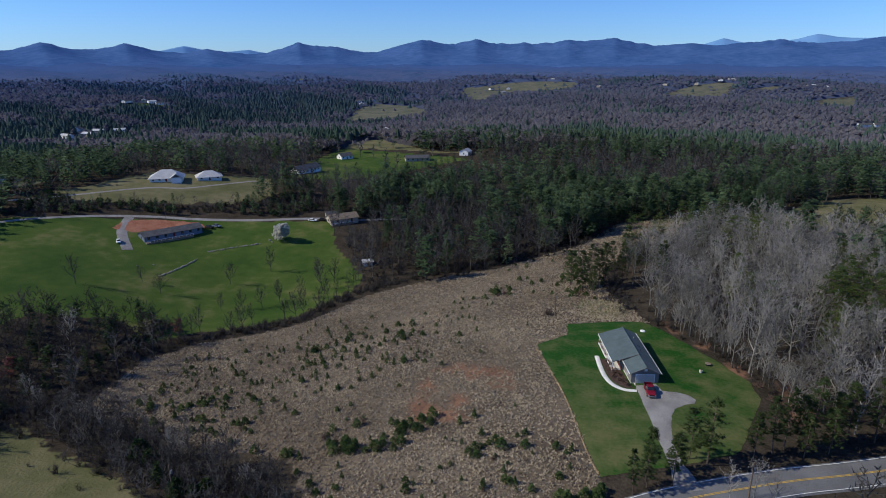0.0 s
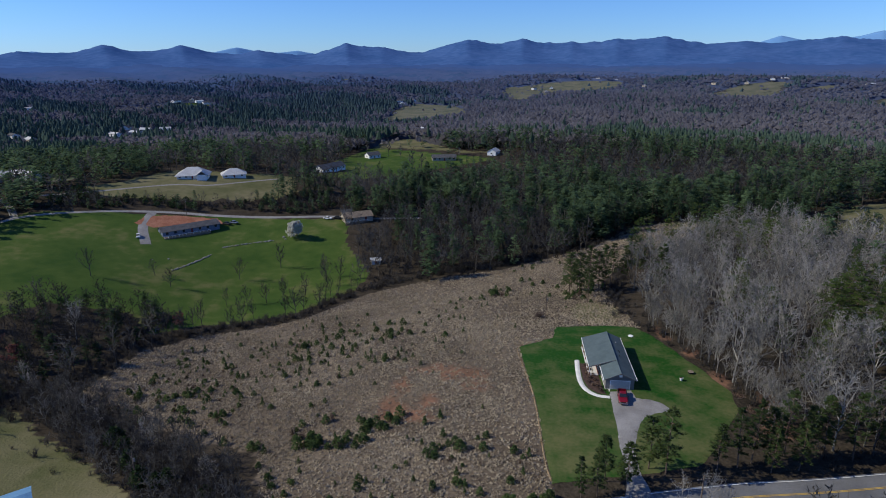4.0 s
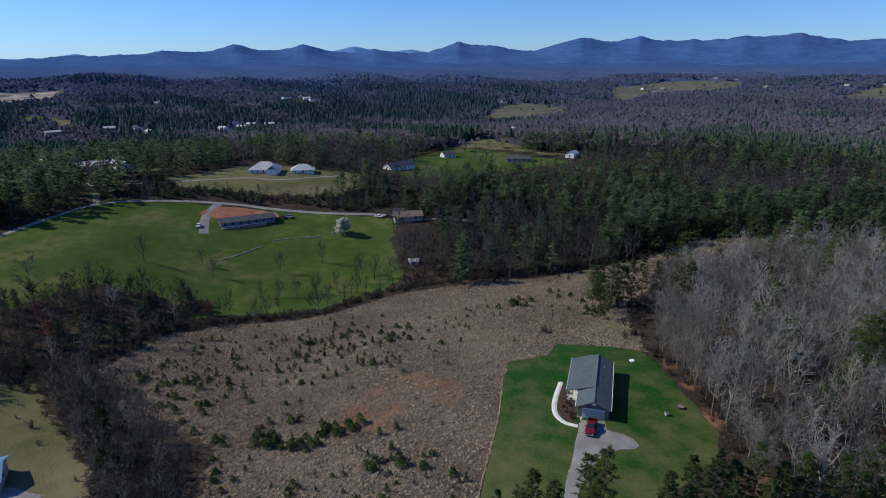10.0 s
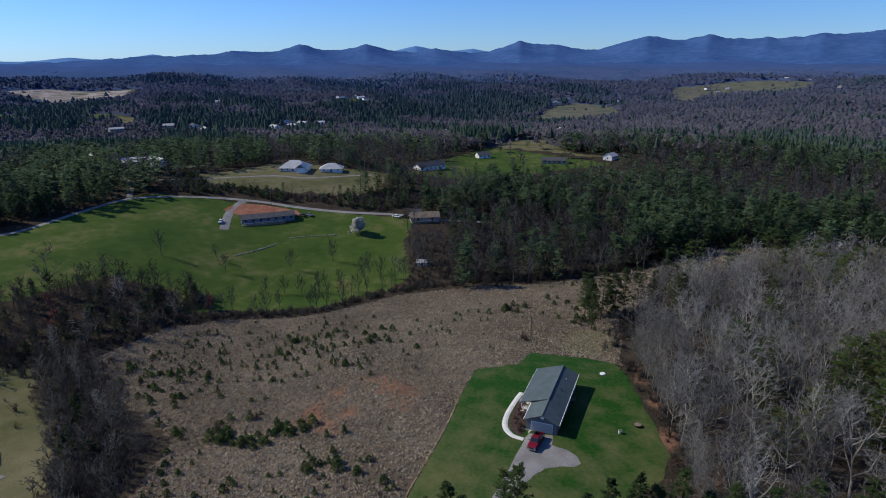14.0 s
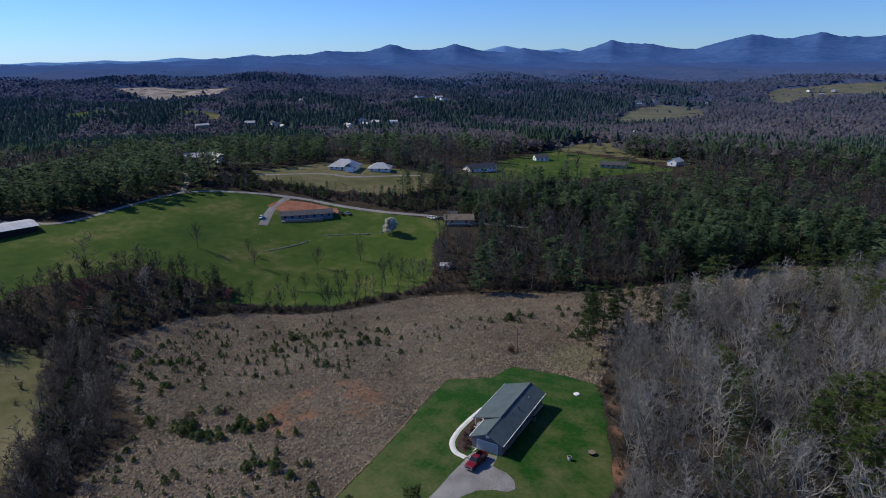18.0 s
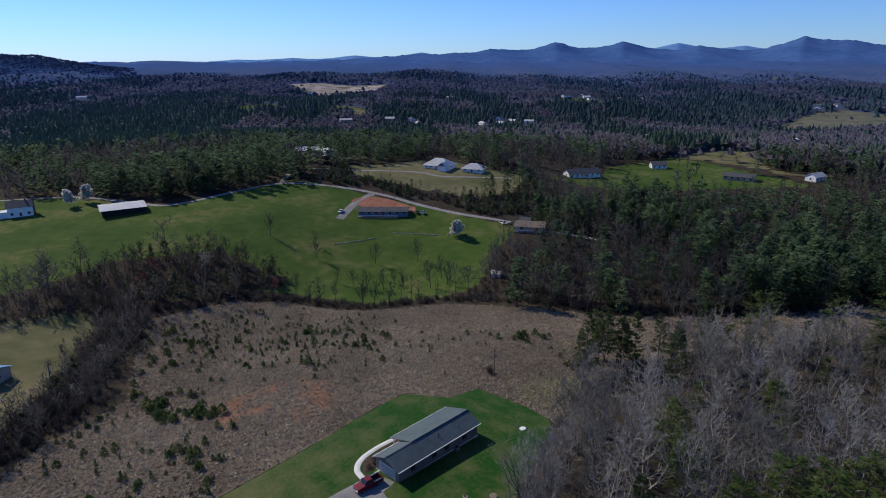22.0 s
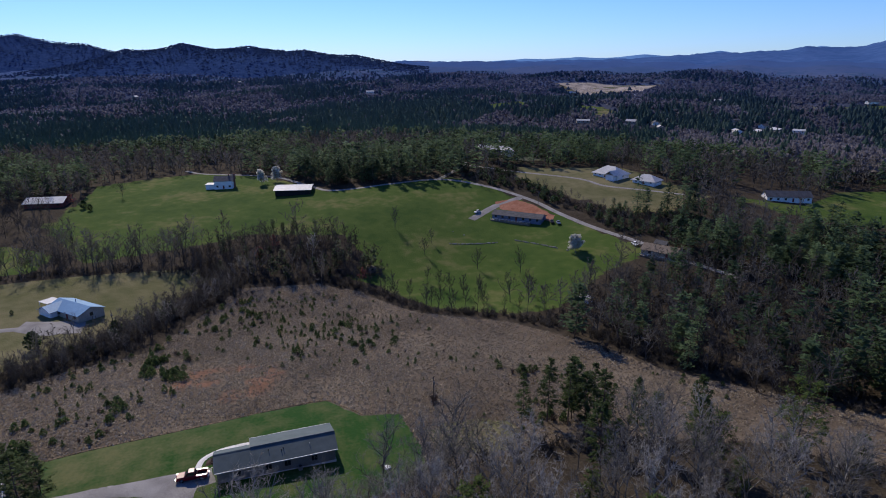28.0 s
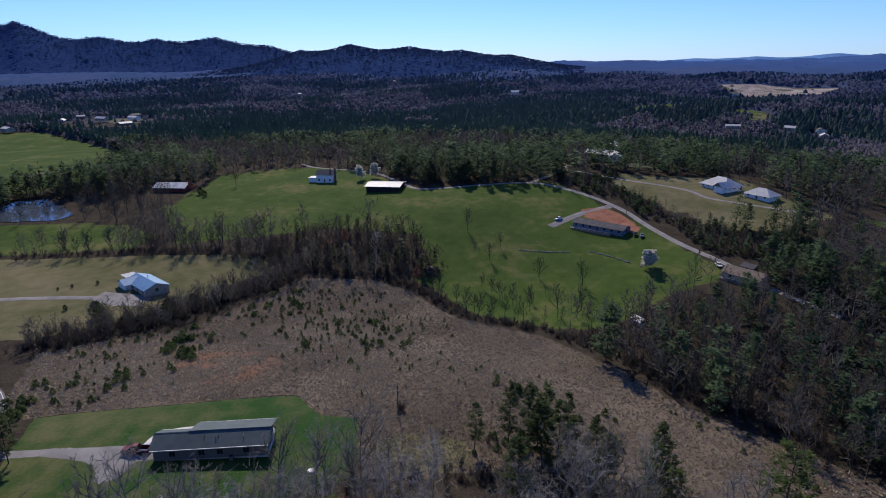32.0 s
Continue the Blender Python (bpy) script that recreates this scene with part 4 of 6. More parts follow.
# pines by the road, by the drive and on the knoll behind the lawn
for x, y, s in ((47.0, 101, 0.85), (49.5, 99, 0.95), (38.5, 97.5, 0.75), (36.5, 93.5, 0.7), (41.5, 94.5, 0.8), (33.5, 91.8, 0.6), (59.5, 101.5, 0.75), (63.5, 102.5, 0.8), (66.5, 104, 0.85), (70, 104.8, 0.9), (73.5, 106.5, 0.95), (77, 105.5, 0.9),
                (69, 101.4, 0.7), (74.5, 102.6, 0.75), (81, 107, 1.0), (86, 106.4, 0.95), (91, 109, 1.0), (98, 110, 1.0),
                (45.5, 208, 1.1), (48, 206, 0.95), (55, 205, 1.15), (57.5, 207, 1.0), (52, 212, 0.85), (47, 213, 0.85), (49.5, 192, 0.75), (61, 214, 1.0), (48, 199.5, 1.0), (51, 203, 1.05), (73.4, 196, 1.1), (66, 214, 1.1), (69, 223, 1.2), (71.5, 220, 1.0), (89, 242, 1.0)):
    plant(random.choice(pine_kinds), x, y, s)
# pale bare trees by the road
for x, y, s in ((49.5, 89.5, 0.45), (54, 90, 0.5), (57, 89.2, 0.42)):
    plant(random.choice(bare_kinds), x, y, s)

# hedge between field and pasture, the grove in it, and pasture trees
HEDGE = [(-95, 177), (-82, 191), (-53, 206), (-35, 233), (-4, 251), (21, 259), (44, 275), (60, 286)]
L = smooth_line([(a, b, 0) for a, b in HEDGE], 9)
for q in L:
    for _ in range((random.random() < 0.6) + (q.x > -20)):
        w = random.uniform(-2, 6)
        plant(random.choice(dark_kinds if q.x > -45 else open_kinds), q.x - 0.4 * w, q.y + w, random.uniform(0.65, 1.05))
GROVE = [(-140, 128), (-150, 152), (-137, 192), (-112, 203), (-98, 196), (-97, 172), (-98, 148), (-112, 128)]
p = jitter_grid(-152, -94, 124, 206, 4.8)
p = p[inside(p[:, 0], p[:, 1], GROVE)]
scatter("grove", MID_BARE, p, rng.uniform(0.42, 0.78, len(p)), [M_BARK_DARK, M_TWIG_DARK], "dense dark leafless grove in the pasture", "woods")
q = p[rng.random(len(p)) < 0.3]
scatter("grove_evergreens", MID_PINE, q, rng.uniform(0.3, 0.55, len(q)), [M_PBARK, M_EVERGREEN, M_PBARK], "dark evergreens among the bare grove trees", "woods")
for x, y, s in ((-138.6, 219, 0.95), (-89, 243, 0.95), (-76, 258, 1.1), (-191, 288, 1.05), (-196, 280, 0.7), (-250, 84, 0.9), (-110, 225, 0.8), (-120, 232, 0.6),
                (-84, 217, 0.7), (-77, 220, 0.75), (-70, 222, 0.85), (-64, 226, 0.9), (-57, 231, 0.95), (-66, 234, 0.7), (-50, 240, 1.05), (-46, 246, 1.05), (-53, 250, 0.9), (-340, -36, 1.2), (-318, -22, 1.0)):
    plant(random.choice(open_kinds), x, y, s)
# hedge west of the field and along the blue-roofed house
WEST = [(-114, 132), (-95, 135), (-66, 115), (-46, 102), (-34, 93), (-26, 82), (-20, 72)]
L = smooth_line([(a, b, 0) for a, b in WEST], 6)
for q in L:
    for _ in range(2):
        plant(random.choice(dark_kinds + open_kinds), q.x + random.uniform(-5, 4), q.y + random.uniform(-4, 5), random.uniform(0.36, 0.66))
L = smooth_line([(-110, 126, 0), (-118, 100, 0), (-121, 66, 0), (-122, 30, 0)], 9)
for q in L:
    plant(random.choice(open_kinds), q.x + random.uniform(-8, 4), q.y + random.uniform(-3, 3), random.uniform(0.6, 1.05))
strip = jitter_grid(-120, -12, 62, 150, 3.3)
strip = strip[inside(strip[:, 0], strip[:, 1], [(-116, 126), (-106, 138), (-92, 142), (-60, 122), (-31, 102), (-22, 84), (-14, 72), (-25, 66), (-40, 86), (-54, 98), (-70, 110), (-90, 122), (-104, 132)])]
scatter("hedge_thicket", MID_BARE, strip, rng.uniform(0.3, 0.66, len(strip)), [M_BARK_DARK, M_TWIG_MID], "thick grey-brown leafless hedge beside the field", "hedge")
for x, y, k, s_ in ((-58.7, 116, 1, 0.5), (-56, 113.5, 3, 0.42), (-107.5, 142, 3, 0.5), (-103, 139, 1, 0.42), (-81, 128, 5, 0.48), (-86, 131, 3, 0.42), (-75, 123.5, 5, 0.42), (-46.7, 108, 0, 0.5), (-38.5, 102, 1, 0.42), (-35, 105, 0, 0.36), (-114.5, 173, 1, 0.8), (-92, 136, 5, 0.45)):
    plant(bare_kinds[k], x, y, s_)
# trees round the pond and the tin-roofed barn
p = jitter_grid(-235, -150, -30, 66, 10.5)
p = p[~inside(p[:, 0], p[:, 1], POND) & ~inside(p[:, 0], p[:, 1], PASTURE) & ~inside(p[:, 0], p[:, 1], GREEN_WEST)]
for x, y in p:
    if math.hypot(x + 242, y - 47) > 18:
        LOOSE_DARK.append((x, y, random.uniform(0.6, 1.0)))
for lst, mats_, lab in ((LOOSE, BARE_MATS, "leafless grey hardwoods in the wood"), (LOOSE_DARK, [M_BARK_DARK, M_TWIG_DARK], "dark leafless trees of the grove and the pond bank")):
    A = np.array(lst)
    scatter("bare_woods", [join_soups(*q) for q in NEAR_BARE], A[:, :2], A[:, 2], mats_, lab, "woods")

# flowering and budding trees
random.seed(5)
blossom = tree_kind("blossoming_pear_tree", *bare_tree(7.0, 0.46, 13, 7, 6, 0.03, 0.1, 8, 0.6), [M_BARK, M_TWIG, M_BLOSSOM], "round pear tree covered in white blossom", "tree", "white blossoming trees", 0.4)
for x, y, s in ((-247, 164, 1.35), (-250, 174, 1.45), (-77, 287, 1.3), (-80.5, 289.5, 1.05)):
    plant(blossom, x, y, s)
redbud = tree_kind("budding_maple_tree", *bare_tree(8.0, 0.38, 9, 6, 5, 0.03, 0.16, 3, 0.4), [M_BARK, M_TWIG_DARK, M_REDBUD], "small maple with dull red spring buds", "tree", "", 0.3)
for x, y, s in ((-89, 190, 0.95), (-128, 158, 1.1), (-236, 60, 1.0), (-118, 150, 1.0)):
    plant(redbud, x, y, s)
evergreen = tagged(new("evergreen_tree", soup_mesh("evergreen_tree", bush(3.6, 1.6, 420, 0.5, 0, 0.0), [M_EVERGREEN])), "dense round dark evergreen bush on the grass", "bush")
for x, y, s in ((-45.4, 79.3, 1.6), (-52.5, 66, 0.55), (-48, 100, 1.1), (-58, 107, 1.3), (-232, 66, 1.3), (-226, 70, 1.0), (-76, 58, 0.35), (-73.5, 54, 0.3), (-79, 66, 0.4), (-46, 101, 1.2), (-36, 96, 1.0), (-39, 90, 0.8), (-66, 115.5, 1.5), (-62.5, 113, 1.2), (-51.6, 100.5, 1.4)):
    plant(evergreen, x, y, s)
drop(evergreen), drop(blossom), drop(redbud)

# young cedars and pines in the dry field
random.seed(21)
sapling_kinds = []
for i in range(5):
    S = bush(random.uniform(1.3, 1.8), random.uniform(0.75, 1.05), 170, 0.34, 0, random.uniform(0.4, 0.65), 3)
    sapling_kinds.append(tagged(new("young_cedar", soup_mesh("young_cedar", S, [M_SAPLING])), "small dark green cedar sapling in dry grass", "sapling", "saplings in the field"))
for i in range(2):
    S = twiggy(1.5, 0.7, 26, 0.035)
    sapling_kinds.append(tagged(new("dead_brush", soup_mesh("dead_brush", S, [M_DRYBUSH])), "low brown leafless brush in dry grass", "bush", "brush in the field"))
# clusters: x, y, spread, count, size
for cx, cy, sp, n, s in ((-10, 152, 1.0, 2, 1.0), (-24, 143, 3.0, 4, 0.9), (-20, 118, 4.0, 12, 1.05), (-8.5, 118, 3, 6, 0.9), (-12, 113, 3.0, 9, 1.0), (-5, 120, 2.5, 8, 1.0), (-9, 116, 3.5, 5, 0.9), (-22, 115, 3, 6, 1.1), (-66, 136, 9, 16, 0.95), (-76, 146, 8, 10, 0.9), (-56, 146, 9, 8, 0.8), (21, 209, 3.5, 11, 1.25), (-34, 168, 4, 6, 0.95), (-38, 174, 3, 5, 1.0),
                          (-18, 176, 5, 8, 0.9), (-9, 171, 4, 7, 0.8), (-24, 182, 6, 9, 0.7), (-55, 134, 7, 14, 0.85), (-62, 142, 7, 14, 0.85), (-48, 128, 6, 10, 0.9), (-70, 152, 8, 10, 0.75), (0, 196, 7, 5, 0.7), (14, 112, 3, 5, 0.9), (6, 106, 3, 5, 0.8),
                          (22, 104, 3, 5, 0.95), (11, 97, 4, 5, 0.8), (24, 92, 3, 8, 1.2), (30, 92, 2, 6, 1.3), (-28, 104, 5, 8, 0.9), (-15, 95, 8, 8, 0.7), (-40, 150, 10, 8, 0.6), (-50, 172, 12, 12, 0.6), (-20, 160, 16, 12, 0.55),
                          (40, 222, 6, 10, 0.9), (46, 200, 5, 12, 1.2), (54, 214, 5, 8, 1.0), (2, 160, 14, 7, 0.5), (-74, 168, 8, 9, 0.7), (10, 225, 12, 5, 0.6), (35, 250, 7, 7, 0.7), (15, 88, 8, 6, 0.8), (-38, 112, 6, 8, 0.9), (60, 258, 6, 4, 1.0),
                          (-60, 160, 20, 14, 0.6), (-22, 168, 16, 22, 0.75), (-36, 134, 16, 10, 0.65), (10, 100, 12, 10, 0.6), (20, 200, 16, 6, 0.6), (-4, 186, 12, 8, 0.8)):
    for _ in range(n):
        x, y = random.gauss(cx, sp * 0.8), random.gauss(cy, sp * 0.8)
        if bool(inside(x, y, FIELD)) and not bool(inside(x, y, LAWN)):
            k = random.choice(sapling_kinds[:5]) if random.random() < 0.78 else random.choice(sapling_kinds[5:])
            plant(k, x, y, s * random.choice((0.7, 0.9, 1.0, 1.15, 1.3, 1.5)))
for k in sapling_kinds:
    drop(k)

M_UNDER = mat("undergrowth_twigs", (0.034, 0.031, 0.028), (0.095, 0.086, 0.076), 6.0, 0.9, tint=True, up=0.3, thin=0.45)
young_pines = []
for i in range(4):
    S = bush(random.uniform(1.7, 2.3), random.uniform(0.55, 0.75), 150, 0.32, 0, random.uniform(0.6, 0.9), 3)
    young_pines.append(tagged(new("young_pine", soup_mesh("young_pine", S, [M_SAPLING])), "slim green pine seedling rising from dry grass", "sapling", "pine seedlings in the field"))
for cx, cy, sp, n, s in ((-35, 165, 12, 46, 0.85), (-58, 148, 11, 34, 0.85), (-12, 158, 9, 18, 0.75), (8, 103, 9, 26, 0.85), (-20, 101, 8, 16, 0.8), (-45, 179, 8, 16, 0.7), (4, 182, 10, 12, 0.7), (-70, 160, 8, 14, 0.7)):
    for _ in range(n):
        x, y = random.gauss(cx, sp), random.gauss(cy, sp)
        if bool(inside(x, y, FIELD)) and not bool(inside(x, y, LAWN)):
            plant(random.choice(young_pines), x, y, s * random.choice((0.6, 0.8, 0.9, 1.0, 1.2)))
for k in young_pines:
    drop(k)

# undergrowth along the hedges and wood edges
random.seed(31)
UNDER = [(lambda q: q.get())(twiggy(random.uniform(2.0, 3.2), 1.6, 15, 0.07)) for _ in range(4)]
pts = []
for line, w, n in ((HEDGE, 4.0, 620), (WEST, 9.0, 900), (WOOD[:6] + [(130, 116)], 4.0, 110), ([(-110, 126), (-118, 100), (-121, 66), (-122, 30), (-122, -40)], 6, 260), ([(-100, 200), (-98, 172), (-98, 148), (-112, 126), (-140, 126)], 6, 320),
                   ([(64, 277), (92, 315), (118, 322)], 4, 120), ([(60, 172), (58, 192), (62, 216), (70, 236), (88, 256), (108, 276)], 4, 220)):
    seg = np.array(line, float)
    d = np.r_[0, np.cumsum(np.hypot(*np.diff(seg, axis=0).T))]
    t = rng.random(n) * d[-1]
    pts.append(np.c_[np.interp(t, d, seg[:, 0]), np.interp(t, d, seg[:, 1])] + rng.normal(size=(n, 2)) * w * 0.5)
pts = np.concatenate(pts)
pts = pts[~inside(pts[:, 0], pts[:, 1], LAWN)]
floor = jitter_grid(-46, 150, 242, 345, 3.6)
floor = floor[woods_mask(floor) & ~inside(floor[:, 0], floor[:, 1], PASTURE) & ~inside(floor[:, 0], floor[:, 1], WOOD)]
scatter("thicket_floor", UNDER, floor, rng.uniform(0.6, 1.3, len(floor)), [M_TWIG_DARK], "dark leafless brush on the wood floor", "undergrowth")
SCRUB = [(-207, 284), (-214, 328), (-190, 313), (-148, 324), (-104, 337), (-97, 356), (-58, 352), (-58, 322), (-127, 311), (-176, 298)]
floor = jitter_grid(-216, -56, 282, 358, 3.0)
floor = floor[inside(floor[:, 0], floor[:, 1], SCRUB) & woods_mask(floor)]
scatter("scrub", UNDER, floor, rng.uniform(0.7, 1.5, len(floor)), [M_TWIG_DARK], "dark brush thicket between the lane and the white houses", "undergrowth")
EVER = [bush(2.6, 1.5, 70, 0.75, 0, 0.0, 2).get() for _ in range(3)]
floor = floor[rng.random(len(floor)) < np.where(floor[:, 0] < -140, 0.45, 0.15)]
scatter("scrub_evergreens", EVER, floor, rng.uniform(0.6, 1.4, len(floor)), [M_EVERGREEN], "dark evergreen bushes in the brush thicket", "undergrowth")
scatter("undergrowth", UNDER, pts, rng.uniform(0.5, 1.25, len(pts)), [M_UNDER], "tangled brown leafless undergrowth along the edges", "undergrowth")

# woods as joined stuff, coarser with distance
base_p = jitter_grid(-480, 420, -140, 620, 6.1)
okm = woods_mask(base_p)
x, y = base_p.T
okm &= ~((x > 55) & (x < 142) & (y > 98) & (y < 268)) & ~inside(x, y, GROVE)
okm &= ~((x > -28) & (x < 64) & (y < 114)) & ~inside(x, y, [(-112, 126), (-92, 136), (-60, 120), (-30, 102), (-20, 70), (-60, 92), (-98, 122)])
okm &= (np.hypot(x - 60, y - 60) < 560) & ((y > 60) | (x < -120)) & ~((x < -150) & (x > -236) & (y > -30) & (y < 66))
base_p = base_p[okm]
x, y = base_p.T
pine_v = 0.5 * patchy(x, y, 38, 1.0) + 0.3 * patchy(x, y, 15, 6.0) + 0.2 * patchy(x, y, 90, 8.0)
thr = np.where((x > -20) & (y > 290), 0.58, np.where(x < -190, 0.5, 0.58))
pine_w = np.clip((pine_v - thr) * 4.5 + 0.5, 0.06, 0.85)
pine_w = np.where((x > 0) & (x < 330) & (y > 300), np.clip(pine_w * 0.9, 0.14, 0.66), pine_w)
pine_w = np.where((x > -310) & (x < -204) & (y > 186) & (y < 300), 0.93, pine_w)
pine_w = np.where((x > 48) & (x < 160) & (y > 276) & (y < 380), 0.9, pine_w)
pine_w = np.where((x > -60) & (x < 44) & (y < 300), 0.16, pine_w)
pine_w = np.where(inside(x, y, WOOD), 0.12, pine_w)
pine_w = np.where((x > -175) & (x < -30) & (y < 305), 0.0, pine_w)
is_pine = rng.random(len(x)) < pine_w
dist = np.hypot(x - 60, y - 80)
near = dist < 330
sc = rng.uniform(0.68, 1.1, len(x))
low = inside(x, y, SCRUB)                                # low thicket between the lane and the white houses
sc[low] *= 0.42
sc[inside(x, y, [(-116, 398), (-60, 384), (40, 468), (44, 545), (28, 530), (-10, 498), (-70, 418)])] *= 0.5
is_pine = is_pine | (low & (rng.random(len(x)) < 0.4))
in_wood = inside(x, y, WOOD)
scatter("bare_woods", MID_BARE, base_p[in_wood & ~is_pine], sc[in_wood & ~is_pine], BARE_MATS, "leafless grey hardwood forest", "woods")
near = near & ~(in_wood & ~is_pine)
scatter("bare_woods", MID_BARE, base_p[~is_pine & near], sc[~is_pine & near], DULL_MATS, "leafless grey-brown hardwood forest", "woods")
scatter("pine_woods", MID_PINE, base_p[is_pine & near], sc[is_pine & near], FOREST_MATS, "dark green pine forest mixed with bare trees", "woods")
keep = rng.random(len(x)) < 0.8
f1, f2 = ~is_pine & ~near & keep & ~in_wood, is_pine & ~near & keep
scatter("bare_woods", FAR_BARE, base_p[f1], sc[f1] * 1.05, DULL_MATS, "leafless hardwood forest farther off", "woods")
scatter("pine_woods", FAR_PINE, base_p[f2], sc[f2] * 1.05, FOREST_MATS, "dark pine forest farther off", "woods")


FAR_HOUSES = [(-597, 711), (-575, 736), (-628, 650), (-253, 339), (-268, 334), (-545, 1215), (-568, 1236), (-530, 1307), (-547, 1430), (-590, 1250), (-474, 785), (-565, 873), (-60, 1560), (160, 1700), (330, 1700), (420, 1720), (200, 1690),
              (620, 1560), (740, 1640), (905, 1600), (980, 1640), (1010, 1580), (870, 1590), (593, 881), (612, 879), (-940, -305), (-860, -240), (-929, -216), (-774, -175), (-672, -276), (-820, -280), (-880, -200), (-184, 1432), (-350, 376), (-80, 898), (-1230, 1080), (-1290, 1050), (-1041, 1058), (690, 1590), (560, 1600),
              (144, 1893), (194, 1891), (362, 2106), (417, 2103), (878, 2291), (919, 2285), (737, 1944), (989, 2275), (864, 1497), (898, 1493), (-200, 1502), (-173, 1541), (-570, 1497), (-504, 864), (-446, 863), (-534, 711), (-214, 777), (955, 1858), (-465, 845), (-1783, 242), (-1348, 517), (-1455, -7), (-459, 809), (-801, 1066), (-611, 1225)]
# far woods: treetops over the valley
def far_crown(blades, H, R, w, cone=0.0):
    """A treetop far off: an uneven cap with sprays of twigs or boughs standing out of it."""
    S = Soup()
    n, turn = 6, random.uniform(0, 6.28)
    top = Vector((random.uniform(-0.2, 0.2) * R, random.uniform(-0.2, 0.2) * R, H * random.uniform(0.92, 1.0)))
    rim = []
    for k in range(n):
        a, r = turn + 2 * math.pi * (k + random.uniform(-0.3, 0.3)) / n, R * random.uniform(0.7, 1.1)
        rim.append(Vector((math.cos(a) * r, math.sin(a) * r, H * (0.62 - 0.42 * cone) * random.uniform(0.8, 1.2))))
    for k in range(n):
        S.tri(top, rim[k], rim[(k + 1) % n])
    for _ in range(blades):
        a, u = random.uniform(0, 2 * math.pi), random.uniform(0.2, 0.85)
        c = Vector((math.cos(a) * R * u, math.sin(a) * R * u, H * (0.95 - (0.3 + 0.45 * cone) * u)))
        side = Vector((-math.sin(a), math.cos(a), random.uniform(-0.4, 0.4))) * w * random.uniform(0.6, 1.4)
        if cone:
            S.tri(c + Vector((0, 0, 0.25 * w)), c - side + Vector((math.cos(a), math.sin(a), -0.5)) * w, c + side + Vector((math.cos(a), math.sin(a), -0.8)) * w)
        else:
            S.tri(c - Vector((0, 0, H * 0.25)), c - side + Vector((0, 0, H * 0.1)), c + side + Vector((0, 0, H * 0.12)))
    return S.get()


PINE_HILLS = [(-330, 1020, 130), (-350, 1400, 150), (150, 620, 120), (-520, 300, 160), (-700, 60, 200), (-900, 420, 220)]


def fan(p, r0, r1):
    d = np.hypot(p[:, 0] - 60, p[:, 1] - 60)
    d = d + (d > 700) * (rng.normal(size=len(d)) * 70 + 90 * np.sin(p[:, 0] / 120 + 2 * np.sin(p[:, 1] / 170)))
    az = np.degrees(np.arctan2(p[:, 0] - 60, p[:, 1] - 60))
    return (d >= r0) & (d < r1) & (az > -126) & (az < 42)


def pine_share(x, y):
    v = 0.45 * patchy(x, y, 62, 2.0) + 0.3 * patchy(x, y, 190, 3.0) + 0.25 * patchy(x, y, 24, 7.0)
    for hx, hy, hr in PINE_HILLS:
        v = v + 0.35 * np.exp(-((x - hx) ** 2 + (y - hy) ** 2) / (hr * hr))
    thr = np.where((x > -100) & (y > 560), 0.72, np.where((x < -300) & (y < 600), 0.52, 0.56))
    return np.clip((v - thr) * 5 + 0.5, 0.04, 0.96)


def build_canopy():
    """The closed tree cover of the valley: crowns as an uneven sheet, coarser with distance."""
    rad = [535.0]
    while rad[-1] < 4300:
        rad.append(rad[-1] + 6.5 + rad[-1] * 0.0055 + max(0, rad[-1] - 2000) * 0.006)
    rad = np.array(rad)
    az = np.radians(np.arange(-132, 46.01, 0.36))
    R, A = np.meshgrid(rad, az, indexing="ij")
    R = R + rng.uniform(-0.4, 0.4, R.shape) * (7 + R * 0.005)
    A = A + rng.uniform(-0.4, 0.4, A.shape) * radians(0.36)
    x, y = (60 + R * np.sin(A)).ravel(), (60 + R * np.cos(A)).ravel()
    R = R.ravel()
    share = pine_share(x, y)
    shut = np.clip((R - 1900) / 500, 0, 1)               # beyond the single crowns the sheet is the canopy itself
    up_ = (2.5 + 2.5 * rng.random(len(x))) * (1 - shut) + shut * (7.0 + 6.0 * rng.random(len(x)) ** 1.5 + 4.0 * share + 3.0 * patchy(x, y, 19, 4.0))
    open_ = np.zeros(len(x), bool)
    for poly in ALL_CLEAR:
        open_ |= inside(x, y, poly)
    for hx, hy in FAR_HOUSES:
        open_ |= np.hypot(x - hx, y - hy) < 13
    for hx, hy, hr in HOUSE_SPOTS:
        open_ |= np.hypot(x - hx, y - hy) < hr
    open_ |= R < 545
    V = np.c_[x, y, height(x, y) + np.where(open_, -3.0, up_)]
    nr, na = len(rad), len(az)
    i = (np.arange(nr - 1)[:, None] * na + np.arange(na - 1)[None]).ravel()
    F = np.c_[i, i + 1, i + na + 1, i + na]
    keep = ~(open_[F].all(1))
    F = F[keep]
    c = F[:, 0]
    pine = rng.random(len(c)) < share[c]
    tint = np.clip(0.35 * patchy(x, y, 110, 9.0) + 0.3 * rng.random(len(x)) + 0.35 * np.clip((x + 350) / 500, 0, 1), 0, 1)
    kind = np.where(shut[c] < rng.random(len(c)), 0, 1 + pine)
    ob = new("valley_woods", tri_mesh("valley_woods", V, F, [M_VALE_FLOOR, M_CANOPY_BARE, M_CANOPY_PINE], kind, tint, smooth=True, haze=haze_share(x, y)))
    tagged(ob, "grey-brown leafless woods with pine stands filling the valley", "woods", kind="stuff")


